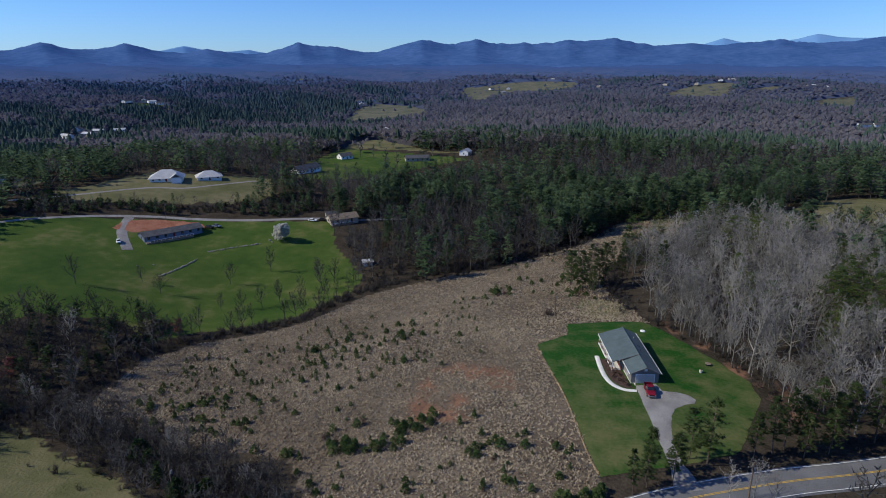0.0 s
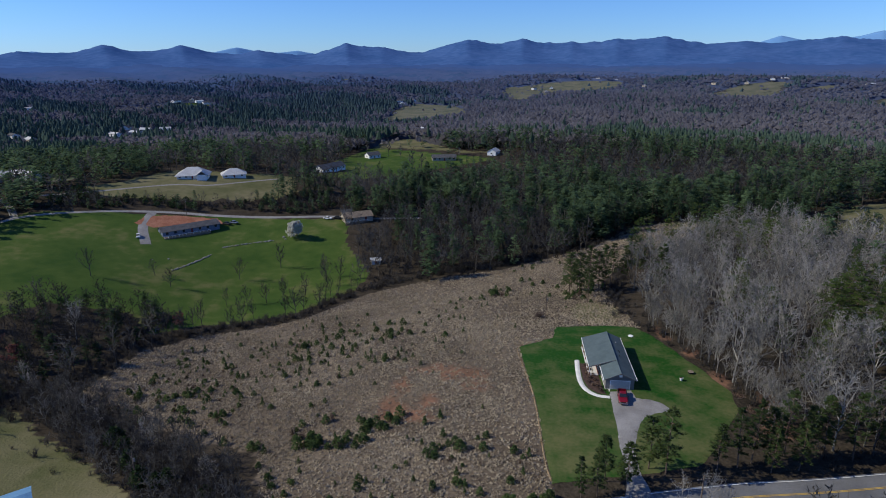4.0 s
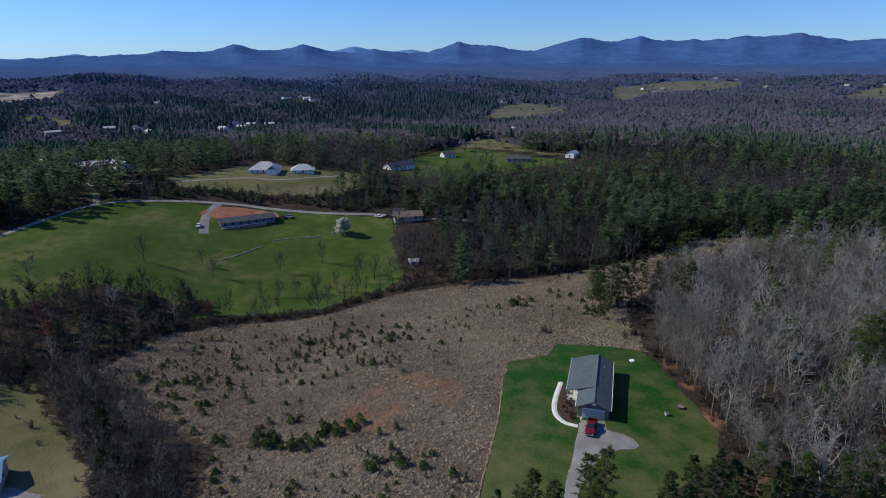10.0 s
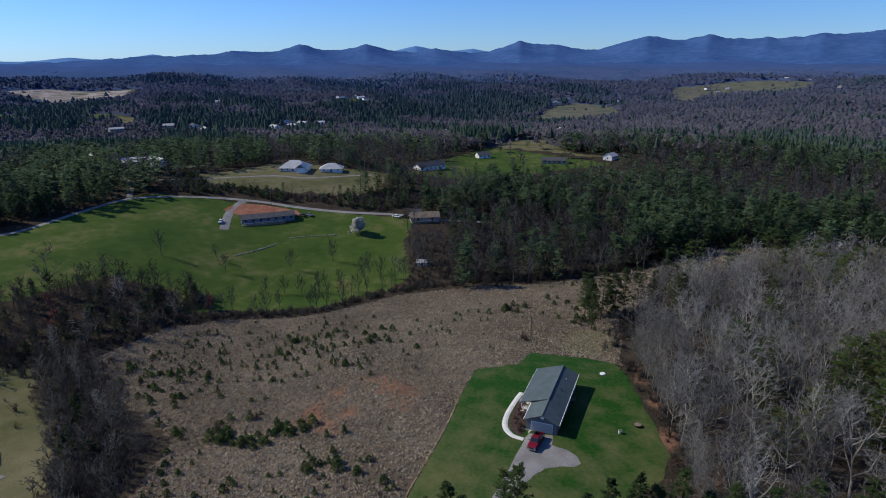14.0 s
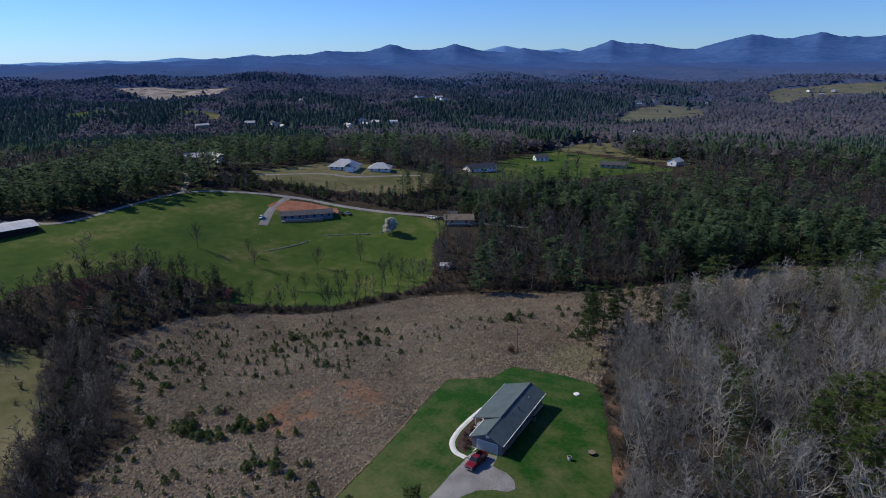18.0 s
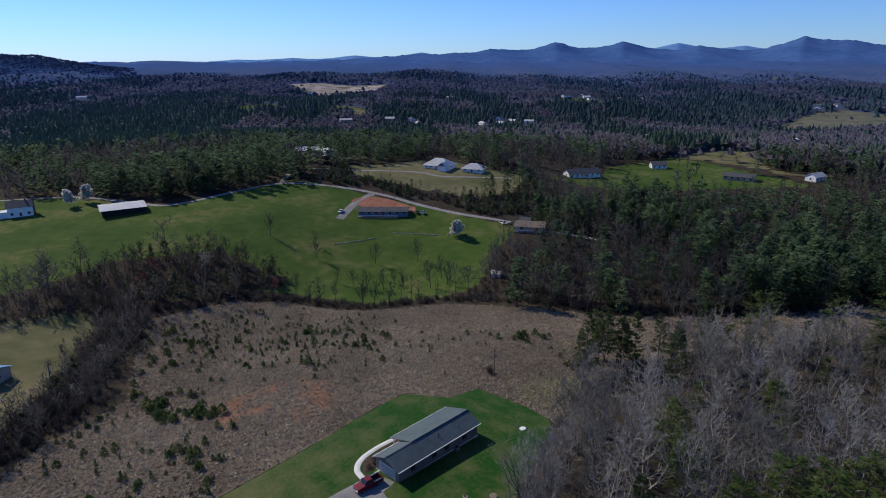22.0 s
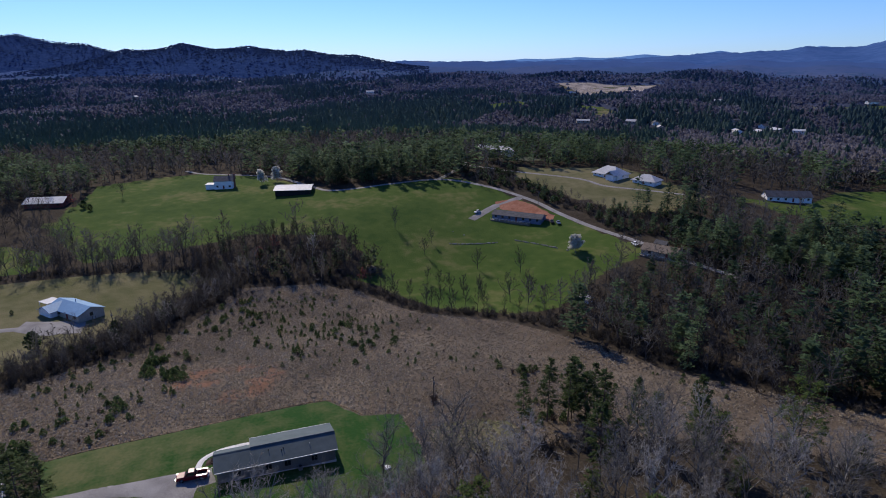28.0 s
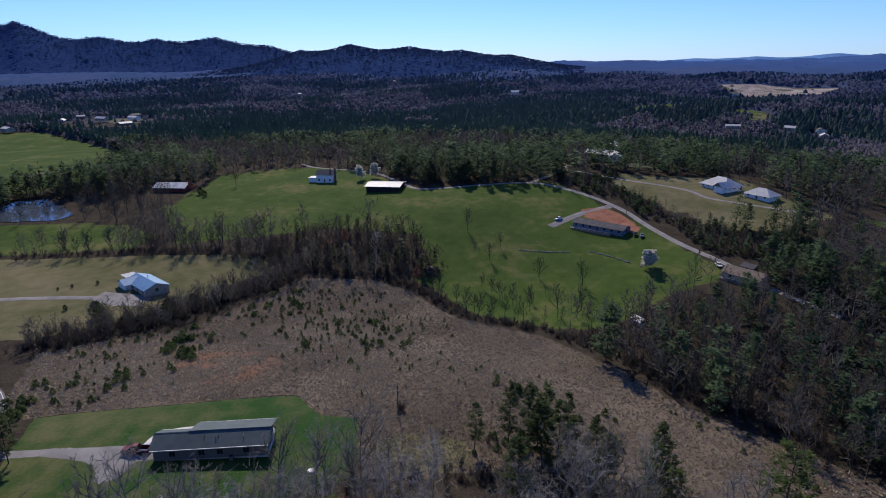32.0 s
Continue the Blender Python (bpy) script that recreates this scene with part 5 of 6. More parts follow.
build_canopy()
random.seed(81)
for r0, r1, step, blades, w in ((520, 950, 6.9, 5, 0.8), (950, 1500, 8.6, 4, 1.1), (1500, 2350, 12.0, 2, 1.8)):
    p = jitter_grid(max(-r1 - 100, -4400), r1 * 0.75, -r1 * 0.72, r1 + 100, step)
    p = p[fan(p, r0, r1)]
    p = p[woods_mask(p)]
    for hx, hy in FAR_HOUSES:
        away = np.hypot(p[:, 0] - hx, p[:, 1] - hy)
        toward = ((p[:, 0] - hx) * (60 - hx) + (p[:, 1] - hy) * (60 - hy)) / math.hypot(60 - hx, 60 - hy)
        p = p[(away > 14) & ~((toward > 0) & (toward < 60) & (away ** 2 - toward ** 2 < 150))]
    x, y = p.T
    isp = rng.random(len(x)) < pine_share(x, y)
    s = rng.uniform(0.7, 1.2, len(x))
    # last tint term paints western crowns lighter to offset their backlit dark sides
    tn = np.clip(0.3 * patchy(x, y, 110, 9.0) + 0.2 * patchy(x, y, 37, 3.3) + 0.25 * rng.random(len(x)) + 0.4 * np.clip((x + 350) / 500, 0, 1) - 0.08 + (0.12 + 0.5 * isp) * np.clip((-200 - x) / 350, 0, 1) * np.clip((1000 - y) / 500, 0, 1), 0, 1)
    grow = 1.0 if r0 < 1400 else 1.35
    scatter("bare_woods", [far_crown(blades, 11, 4.2 * grow, w) for _ in range(7)], p[~isp], s[~isp], [M_VALE_BARE], "grey-brown leafless woods across the valley", "woods", tn[~isp], haze=True)
    scatter("pine_woods", [far_crown(blades, 15, 4.0 * grow, w * 1.3, 0.7) for _ in range(7)], p[isp], s[isp], [M_VALE_PINE], "dark evergreen woods across the valley", "woods", tn[isp], haze=True)

# dry grass tussocks in the field
random.seed(41)


def tussock():
    S = Soup()
    for _ in range(7):
        a = random.uniform(0, 2 * math.pi)
        b = Vector((random.gauss(0, 0.16), random.gauss(0, 0.16), random.uniform(-0.02, 0.1)))
        e = b + Vector((math.cos(a) * 0.4, math.sin(a) * 0.4, random.uniform(0.12, 0.5)))
        S.twig(b, e, random.uniform(0.07, 0.17))
    return S.get()


p = jitter_grid(-100, 145, 70, 322, 0.64)
p = p[inside(p[:, 0], p[:, 1], FIELD) & ~inside(p[:, 0], p[:, 1], LAWN)]
clay = np.zeros(len(p))
for cx, cy, rx, ry, a in CLAY_SPOTS:
    clay = np.maximum(clay, a * np.exp(-((p[:, 0] - cx) / rx) ** 2 - ((p[:, 1] - cy) / ry) ** 2))
thin = np.where(p[:, 1] > 215, 0.5, np.where(p[:, 1] > 175, 0.7, 0.95))
thin = thin * (0.55 + 0.65 * patchy(p[:, 0], p[:, 1], 6.0, 4.0))
p = p[(rng.random(len(p)) > clay * 0.9) & (rng.random(len(p)) < thin)]
scatter("dry_grass", [tussock() for _ in range(6)], p, rng.uniform(0.55, 1.15, len(p)) , [M_DRYGRASS], "tall pale brown dry grass tussocks", "grass", np.clip(0.45 * patchy(p[:, 0], p[:, 1], 11.0, 5.0) + 0.35 * rng.random(len(p)) + 0.25 * np.clip((p[:, 0] + 45) / 60, 0, 1) * np.clip((200 - p[:, 1]) / 50, 0, 1), 0, 1))


# ---- mountains round the valley ----
def eye_for(az):
    k = np.clip((10 - az) / 90, 0, 1)
    return 30 + 122 * k, 6 + 140 * k


def range_mesh(name, peaks, base_el, R, depth, material, label, az0, az1, rough, step=0.2, crest=0):
    az = np.arange(az0, az1, step)
    el = np.full(len(az), base_el)
    acc = np.zeros(len(az))
    for a, e, w in peaks:
        acc = acc + np.clip((e - base_el) * np.exp(-0.69 * (np.abs(az - a) / (1.3 * w)) ** 1.2), 0, None) ** 3
    el = el + acc ** (1 / 3)
    n1 = np.array([noise.fractal((a * 0.6, R * 0.01, 0), 0.75, 2.1, 6) for a in az])
    ex, ey = eye_for(az)
    ra = np.radians(az)
    rings = np.array([-1.0, -0.86, -0.72, -0.6, -0.48, -0.37, -0.27, -0.18, -0.1, -0.04, 0.0, 0.08])
    V = []
    for k in rings:
        r = R + k * depth
        rise = np.clip(1 + k, 0, 1) ** 1.1 if k < 0 else 0.93
        spur = np.array([noise.fractal((a * 0.5 + k * 3.0 + 7, k * 6.0, R * 0.02), 0.9, 2.0, 3) for a in az]) * (0.025 * (1 - abs(k)) * (k != 0) * (k < 0))
        X, Y = ex + np.sin(ra) * r, ey + np.cos(ra) * r
        low = height(X, Y) - 10
        top = 75 + np.tan(np.radians(el + n1 * rough * np.clip(1 + k, 0, 1) ** 5)) * R
        V.append(np.c_[X, Y, low + (top - low) * np.clip(rise + spur, 0, 0.98 if k < 0 else 1)])
    n = len(az)
    V = np.concatenate(V)
    i = (np.arange(len(rings) - 1)[:, None] * n + np.arange(n - 1)[None]).ravel()
    F = np.c_[i, i + 1, i + n + 1, i + n]
    if crest:                                            # trees that stand along the crest and the slope below it
        g, f = np.sqrt(rng.random(crest * 10)) * 9.99, rng.random(crest * 10) * (n - 1.01)
        g[::8] = 9.999
        k0, i0 = g.astype(int), f.astype(int)
        W = V.reshape(len(rings), n, 3)
        near_, far_ = W[k0, i0], W[k0 + 1, i0]
        P = near_ + (far_ - near_) * (g - k0)[:, None]
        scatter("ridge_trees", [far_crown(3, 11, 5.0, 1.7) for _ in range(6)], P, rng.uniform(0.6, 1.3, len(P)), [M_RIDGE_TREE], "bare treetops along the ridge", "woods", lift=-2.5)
    return tagged(new(name, tri_mesh(name, V, F, [material], smooth=True)), label, "mountains", kind="structure")


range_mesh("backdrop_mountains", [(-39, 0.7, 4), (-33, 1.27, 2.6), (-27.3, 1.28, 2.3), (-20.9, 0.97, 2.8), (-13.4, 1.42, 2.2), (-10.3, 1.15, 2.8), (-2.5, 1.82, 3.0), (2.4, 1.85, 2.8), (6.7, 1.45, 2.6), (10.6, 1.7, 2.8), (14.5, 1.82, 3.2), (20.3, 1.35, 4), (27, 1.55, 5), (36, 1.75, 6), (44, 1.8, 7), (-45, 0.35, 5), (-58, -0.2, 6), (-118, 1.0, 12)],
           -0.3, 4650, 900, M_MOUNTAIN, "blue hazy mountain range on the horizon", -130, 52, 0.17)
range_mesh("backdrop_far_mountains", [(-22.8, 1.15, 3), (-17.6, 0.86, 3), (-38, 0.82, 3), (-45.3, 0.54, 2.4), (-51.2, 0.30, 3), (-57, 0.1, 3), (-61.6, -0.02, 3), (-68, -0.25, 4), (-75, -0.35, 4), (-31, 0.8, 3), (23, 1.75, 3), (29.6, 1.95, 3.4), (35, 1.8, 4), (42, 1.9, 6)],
           -0.5, 4900, 200, M_MOUNTAIN_FAR, "farther mountain ridge in pale painted haze blue", -100, 52, 0.03)
range_mesh("wooded_ridge", [(-91.2, 1.3, 3.4), (-86, 1.0, 3.6), (-81.5, 0.65, 4), (-77, 0.15, 3), (-95.5, 0.7, 2.5)], -1.2, 3000, 900, M_HILL, "wooded ridge beyond the valley woods in dark painted haze blue", -112, -70, 0.03, 0.1, 650)
range_mesh("wooded_ridge", [(-102.6, 1.95, 4), (-107, 1.5, 3), (-111, 1.85, 3), (-116.4, 2.95, 3), (-122, 2.5, 5), (-98.3, 1.0, 3)], -0.8, 3900, 800, M_HILL, "wooded hills behind the ridge in painted haze blue", -130, -86, 0.03, 0.12, 500)

# ---- take away the parked tree prototypes ----
for k in bare_kinds + pine_kinds + broad_kinds + open_kinds + dark_kinds:
    drop(k)


# ---- the house on the lawn ----
def slope(name, pts, material, parent, label="", t=0.14):
    return part(name, prism(pts, (0, 0, -t)), material, parent, label)


def window(parent, c, w, h, face, frame_mat=None, mullions=1):
    """A window at c on a wall that faces 'x+', 'x-', 'y+' or 'y-': frame, pane and sill under one window object."""
    s = 1 if face[1] == "+" else -1
    alongy = face[0] == "x"

    def b(a0, a1, z0, z1, d0, d1):
        if alongy:
            return box(c[0] + s * d0, c[0] + s * d1, c[1] + a0, c[1] + a1, c[2] + z0, c[2] + z1)
        return box(c[0] + a0, c[0] + a1, c[1] + s * d0, c[1] + s * d1, c[2] + z0, c[2] + z1)

    fm = frame_mat or M_WHITE
    win = part("window", b(-w / 2, w / 2, -h / 2, h / 2, 0.004, 0.035), M_GLASS, parent, "dark glass window")
    for a0, a1, z0, z1 in ((-w / 2 - 0.09, -w / 2, -h / 2 - 0.09, h / 2 + 0.09), (w / 2, w / 2 + 0.09, -h / 2 - 0.09, h / 2 + 0.09), (-w / 2, w / 2, h / 2, h / 2 + 0.09), (-w / 2, w / 2, -h / 2 - 0.09, -h / 2)):
        part("window_frame", b(a0, a1, z0, z1, 0.004, 0.075), fm, win)
    for k in range(mullions):
        x = -w / 2 + w * (k + 1) / (mullions + 1)
        part("mullion", b(x - 0.03, x + 0.03, -h / 2, h / 2, 0.036, 0.06), fm, win)
    return win


HX, HY = 47.3, 128.9
HZ = gz(47, 138) + 0.12
house = empty("house", pose(HX, HY, HZ, 0, 0, -1.5), "single-storey ranch house with a slate-green metal roof and grey siding", "house")
part("foundation", box(-3.35, 3.15, 0.35, 22.1, -0.7, 0.14), M_CONCRETE, house, "pale concrete foundation")
part("wall", box(-3.3, 3.1, 0.4, 0.58, 0.14, 2.62), M_SIDING, house, "grey front wall of the garage")
part("wall", box(2.92, 3.1, 0.585, 21.98, 0.14, 2.72), M_SIDING, house, "grey side wall")
part("wall", box(-3.3, -3.12, 0.585, 6.9, 0.14, 2.72), M_SIDING, house, "pale side wall of the garage")
part("wall", box(-3.9, 2.9, 21.8, 21.98, 0.14, 2.65), M_SIDING, house, "grey rear wall")
part("wall", box(-3.9, -3.72, 6.9, 21.79, 0.14, 2.95), M_SIDING, house, "grey porch wall")
part("brick_skirt", box(-4.02, -3.905, 6.9, 21.9, 0.1, 1.0), M_BRICK, house, "red brick skirt of the porch wall")
part("wall", box(-3.7, -3.3, 6.72, 6.89, 0.14, 2.7), M_SIDING, house, "short return wall")
for yy, lab in ((0.42, "grey front gable with lap siding"), (21.8, "grey rear gable")):
    part("gable", prism([(-3.3, yy, 2.62), (3.1, yy, 2.72), (0, yy, 4.12)], (0, 0.15, 0)), M_SIDING, house, lab)
for k in range(9):                                         # lap boards on front gable and wall
    z = 2.5 + k * 0.17
    hw = 3.2 * (1 - max(0, z - 2.65) / 1.55)
    if hw > 0.3:
        part("lap_board", box(-hw, hw * 0.96, 0.385, 0.418, z, z + 0.03), M_SIDING, house)
slope("roof_slope", [(0, -0.05, 4.34), (3.55, -0.05, 2.72), (3.55, 22.5, 2.72), (0, 22.5, 4.34)], M_ROOF, house, "east roof slope of slate-green metal")
slope("roof_slope", [(0.0, -0.05, 4.338), (-3.75, -0.05, 2.68), (-3.75, 6.9, 2.68), (0.0, 6.9, 4.338)], M_ROOF, house, "garage roof slope of slate-green metal")
slope("roof_slope", [(0.02, 6.55, 4.46), (-6.3, 6.55, 2.42), (-6.3, 22.5, 2.42), (0.02, 22.5, 4.46)], M_ROOF, house, "porch-side roof slope of slate-green metal")
part("fascia", box(-6.36, -6.3, 6.5, 22.5, 2.2, 2.44), M_WHITE, house, "white porch fascia")
part("fascia", prism([(0.0, 6.5, 4.47), (-6.32, 6.5, 2.43), (-6.32, 6.5, 2.2), (0.0, 6.5, 4.22)], (0, 0.05, 0)), M_SIDING, house, "rake board of the porch roof")
part("fascia", prism([(0.0, -0.1, 4.33), (-3.77, -0.1, 2.67), (-3.77, -0.1, 2.46), (0.0, -0.1, 4.1)], (0, 0.05, 0)), M_SIDING, house, "front rake board")
part("fascia", prism([(0.0, -0.1, 4.33), (3.57, -0.1, 2.71), (3.57, -0.1, 2.5), (0.0, -0.1, 4.1)], (0, 0.05, 0)), M_SIDING, house, "front rake board")
part("gutter", box(3.55, 3.67, 0.0, 22.45, 2.58, 2.71), M_WHITE, house, "white rain gutter")
part("gutter", box(-3.87, -3.75, 0.0, 6.5, 2.54, 2.67), M_WHITE, house, "white rain gutter")
part("ridge_cap", prism([(-0.2, -0.06, 4.29), (0, -0.06, 4.40), (0.2, -0.06, 4.29)], (0, 6.6, 0)), M_ROOF, house)
part("ridge_cap", prism([(-0.2, 6.56, 4.42), (0, 6.56, 4.52), (0.2, 6.56, 4.30)], (0, 15.9, 0)), M_ROOF, house)
for x, y, r, hgt, m_ in ((1.55, 17.4, 0.06, 0.35, M_WHITE), (1.35, 12.5, 0.09, 0.3, M_BLACK), (1.6, 12.1, 0.09, 0.3, M_BLACK), (1.2, 9.8, 0.07, 0.3, M_BLACK)):
    z = 4.34 - x * 0.456
    part("roof_vent", cyl((x, y, z - 0.1), (x, y, z + hgt), r, r * 0.9, 8), m_, house, "small roof vent pipe")
part("porch_floor", box(-6.2, -3.905, 6.9, 22.0, -0.3, 0.12), M_CONCRETE, house, "concrete porch floor")
for y in (7.2, 11.0, 14.8, 18.6, 21.9):
    p_ = part("porch_post", box(-6.12, -5.96, y - 0.08, y + 0.08, 0.12, 2.3), M_WHITE, house, "white porch post")
    part("post_base", box(-6.17, -5.91, y - 0.13, y + 0.13, 0.12, 0.7), M_BRICK, p_, "brick post base")
for y0, y1 in ((7.3, 10.9), (14.9, 18.5), (18.7, 21.8)):
    part("porch_rail", box(-6.07, -6.01, y0, y1, 0.85, 0.92), M_WOOD, house, "dark red wooden rail")
    part("porch_rail", box(-6.07, -6.01, y0, y1, 0.25, 0.31), M_WOOD, house, "dark red wooden rail")
    n = int((y1 - y0) / 0.3)
    for k in range(n):
        yy = y0 + (k + 0.5) * (y1 - y0) / n
        part("baluster", box(-6.055, -6.025, yy - 0.02, yy + 0.02, 0.31, 0.85), M_WOOD, house)
dr = part("door", box(-3.96, -3.905, 12.6, 13.55, 0.14, 2.2), M_REDWALL, house, "dark red front door")
part("door_handle", cyl((-4.0, 13.4, 1.1), (-3.96, 13.4, 1.1), 0.04), M_CHROME, dr)
for y in (9.2, 16.0, 19.6):
    window(house, (-3.905, y, 1.6), 1.5, 1.1, "x-")
window(house, (-3.30, 3.4, 1.5), 0.9, 1.2, "x-")
for y in (4.0, 9.5, 13.0, 18.0):
    window(house, (3.10, y, 1.55), 1.1, 1.1, "x+", M_SIDING)
gd = part("garage_door", box(-2.15, 2.05, 0.36, 0.396, 0.14, 2.2), M_DOORPANEL, house, "closed pale grey sectional garage door")
for r_ in range(4):
    for c_ in range(6):
        x0 = -2.1 + c_ * 0.69
        part("panel", box(x0 + 0.06, x0 + 0.62, 0.33, 0.358, 0.2 + r_ * 0.5, 0.6 + r_ * 0.5, 0.02), M_DOORPANEL, gd)
for x0, x1, z0, z1 in ((-2.3, -2.15, 0.14, 2.36), (2.05, 2.2, 0.14, 2.36), (-2.15, 2.05, 2.2, 2.36)):
    part("garage_trim", box(x0, x1, 0.345, 0.397, z0, z1), M_WHITE, house, "white door trim")
part("gable_vent", box(-0.35, 0.35, 0.37, 0.41, 3.15, 3.75), M_WHITE, house, "white gable vent")
part("apron", box(-2.6, 2.5, -0.9, 0.35, -0.3, 0.05), M_CONCRETE, house, "pale concrete apron before the garage door")
ac = empty("air_conditioner", house.matrix_world @ pose(3.75, 15.2, 0.0), "grey outdoor air conditioner beside the house", "air conditioner")
part("case", box(-0.4, 0.4, -0.4, 0.4, 0, 0.85, 0.04), M_SIDING, ac)
part("grille", cyl((0, 0, 0.85), (0, 0, 0.88), 0.33, 0.33, 14), M_BLACK, ac, "round dark fan grille")

# shrubs in the mulch bed
random.seed(51)
shrub = tagged(new("shrub", soup_mesh("shrub", bush(0.8, 0.5, 130, 0.2), [M_DRYBUSH])), "small brown clipped shrub in the mulch bed", "shrub", "shrubs along the house front")
for x, y, s in ((41.2, 141, 1.0), (41.6, 138.5, 1.1), (40.9, 136.6, 0.9), (41.3, 134.6, 1.2), (40.8, 132.6, 1.0), (42.3, 133.4, 1.0), (41.6, 130.8, 1.2), (42.6, 130.2, 1.3), (42.9, 128.6, 1.1), (42.3, 136.0, 0.8)):
    plant(shrub, x, y, s, -0.1)
drop(shrub)

# ---- red pickup truck ----
TM = pose(47.0, 124.9, gz(47, 124.9) + 0.14, 0, 0, -7)
truck = empty("pickup_truck", TM, "bright red pickup truck parked on gravel before the garage", "truck")


def loft(sections, bm=None):
    """Cross-sections along y, each a list of (x, z): skinned and capped."""
    bm = bm or bmesh.new()
    rings = [[bm.verts.new((x, y, z)) for x, z in sec] for y, sec in sections]
    for a, b in zip(rings, rings[1:]):
        for i in range(len(a)):
            j = (i + 1) % len(a)
            bm.faces.new((a[i], a[j], b[j], b[i]))
    bm.faces.new(rings[0])
    bm.faces.new(rings[-1][::-1])
    bmesh.ops.recalc_face_normals(bm, faces=bm.faces)
    return bm


def sect(w, z0, z1, r=0.12):
    return [(-w, z0), (w, z0), (w, z1 - r), (w - r, z1), (-w + r, z1), (-w, z1 - r)]


part("body", loft([(-2.75, sect(0.88, 0.45, 0.88)), (-2.6, sect(0.94, 0.38, 1.0)), (-1.35, sect(0.97, 0.38, 1.1)), (-1.25, sect(0.97, 0.38, 1.12)), (0.75, sect(0.97, 0.38, 1.12)), (0.8, sect(0.97, 0.38, 0.72))]), M_RED, truck, "glossy red body")
part("cab_roof", loft([(-1.3, sect(0.9, 1.05, 1.12, 0.03)), (-0.55, sect(0.74, 1.1, 1.78)), (0.45, sect(0.74, 1.1, 1.8)), (0.72, sect(0.86, 1.05, 1.14, 0.03))]), M_RED, truck, "red cab")
part("windshield", prism([(-0.78, -1.17, 1.18), (0.78, -1.17, 1.18), (0.66, -0.62, 1.72), (-0.66, -0.62, 1.72)], (0, -0.05, 0.05)), M_GLASS, truck, "dark windshield")
part("rear_window", prism([(-0.7, 0.69, 1.2), (0.7, 0.69, 1.2), (0.62, 0.51, 1.7), (-0.62, 0.51, 1.7)], (0, 0.05, 0.02)), M_GLASS, truck, "dark rear window")
for s in (-1, 1):
    part("side_window", prism([(s * 0.885, -0.95, 1.16), (s * 0.885, 0.55, 1.16), (s * 0.765, 0.4, 1.68), (s * 0.765, -0.5, 1.68)], (s * 0.03, 0, 0.01)), M_GLASS, truck, "dark side window")
    part("bed_side", box(s * 0.97, s * 0.85, 0.8, 2.7, 0.5, 1.14, 0.02), M_RED, truck, "red bed side")
    part("bed_rail", box(s * 0.98, s * 0.84, 0.82, 2.68, 1.14, 1.18), M_CHROME, truck, "pale bed rail")
    part("side_mirror", box(s * 1.0, s * 1.2, -0.95, -0.82, 1.12, 1.32, 0.03), M_BLACK, truck)
    part("headlight", box(s * 0.86, s * 0.52, -2.79, -2.7, 0.7, 0.88), M_CHROME, truck, "clear headlight")
    part("tail_light", box(s * 0.95, s * 0.83, 2.7, 2.75, 0.75, 1.1), M_REDWALL, truck, "red tail light")
    for y in (-1.8, 1.65):
        wh = part("wheel", cyl((s * 0.72, y, 0.39), (s * 0.98, y, 0.39), 0.39, 0.39, 18), M_RUBBER, truck, "black tyre")
        part("rim", cyl((s * 0.975, y, 0.39), (s * 0.995, y, 0.39), 0.24, 0.22, 12), M_CHROME, wh)
part("bed_floor", box(-0.85, 0.85, 0.8, 2.68, 0.5, 0.6), M_BLACK, truck, "black truck bed floor")
part("tailgate", box(-0.85, 0.85, 2.62, 2.72, 0.55, 1.14, 0.02), M_RED, truck, "red tailgate")
part("bumper", box(-0.92, 0.92, -2.86, -2.74, 0.42, 0.62, 0.03), M_CHROME, truck, "chrome front bumper")
part("bumper", box(-0.9, 0.9, 2.73, 2.86, 0.42, 0.58, 0.03), M_CHROME, truck, "chrome rear bumper")
part("grille", box(-0.5, 0.5, -2.785, -2.74, 0.64, 0.86), M_BLACK, truck, "dark grille")

# small things on the lawn
def lawn_z(x, y):
    return gz(x, y) + 0.09


cap = empty("well_cover", pose(56.2, 159.6, lawn_z(56.2, 159.6)), "low round white well cover on the lawn", "well cover")
part("lid", cyl((0, 0, 0.12), (0, 0, 0.3), 0.75, 0.6, 18), M_WHITE, cap)
part("ring", cyl((0, 0, -0.1), (0, 0, 0.12), 0.6, 0.6, 18), M_CONCRETE, cap)
bk = empty("white_planter", pose(62.3, 134.1, lawn_z(62.3, 134.1)), "white upright planter standing on the lawn", "planter")
part("pot", cyl((0, 0, 0), (0, 0, 0.75), 0.26, 0.42, 12), M_WHITE, bk)
part("soil", cyl((0, 0, 0.7), (0, 0, 0.77), 0.34, 0.36, 12), M_MULCH, bk)
fp = empty("fire_pit", pose(65.6, 137.9, lawn_z(65.6, 137.9)), "dark round fire pit with a wooden lid on the lawn", "fire pit")
part("bowl", cyl((0, 0, 0.0), (0, 0, 0.45), 0.55, 0.7, 14), M_BLACK, fp)
part("lid", cyl((0, 0, 0.45), (0, 0, 0.5), 0.72, 0.72, 14), M_WOOD, fp)
rk = new("brush_mound", soup_mesh("brush_mound", twiggy(1.1, 2.2, 80, 0.05), [M_DRYBUSH]))
rk.matrix_world = pose(73.5, 121.5, gz(73.5, 121.5))
tagged(rk, "low pile of brown brush at the wood edge", "brush mound")
for x, y in ((76, 118), (70.5, 112), (73, 128), (68.5, 150)):
    copy_thing(rk, pose(x, y, gz(x, y), 0, 0, x * 31))


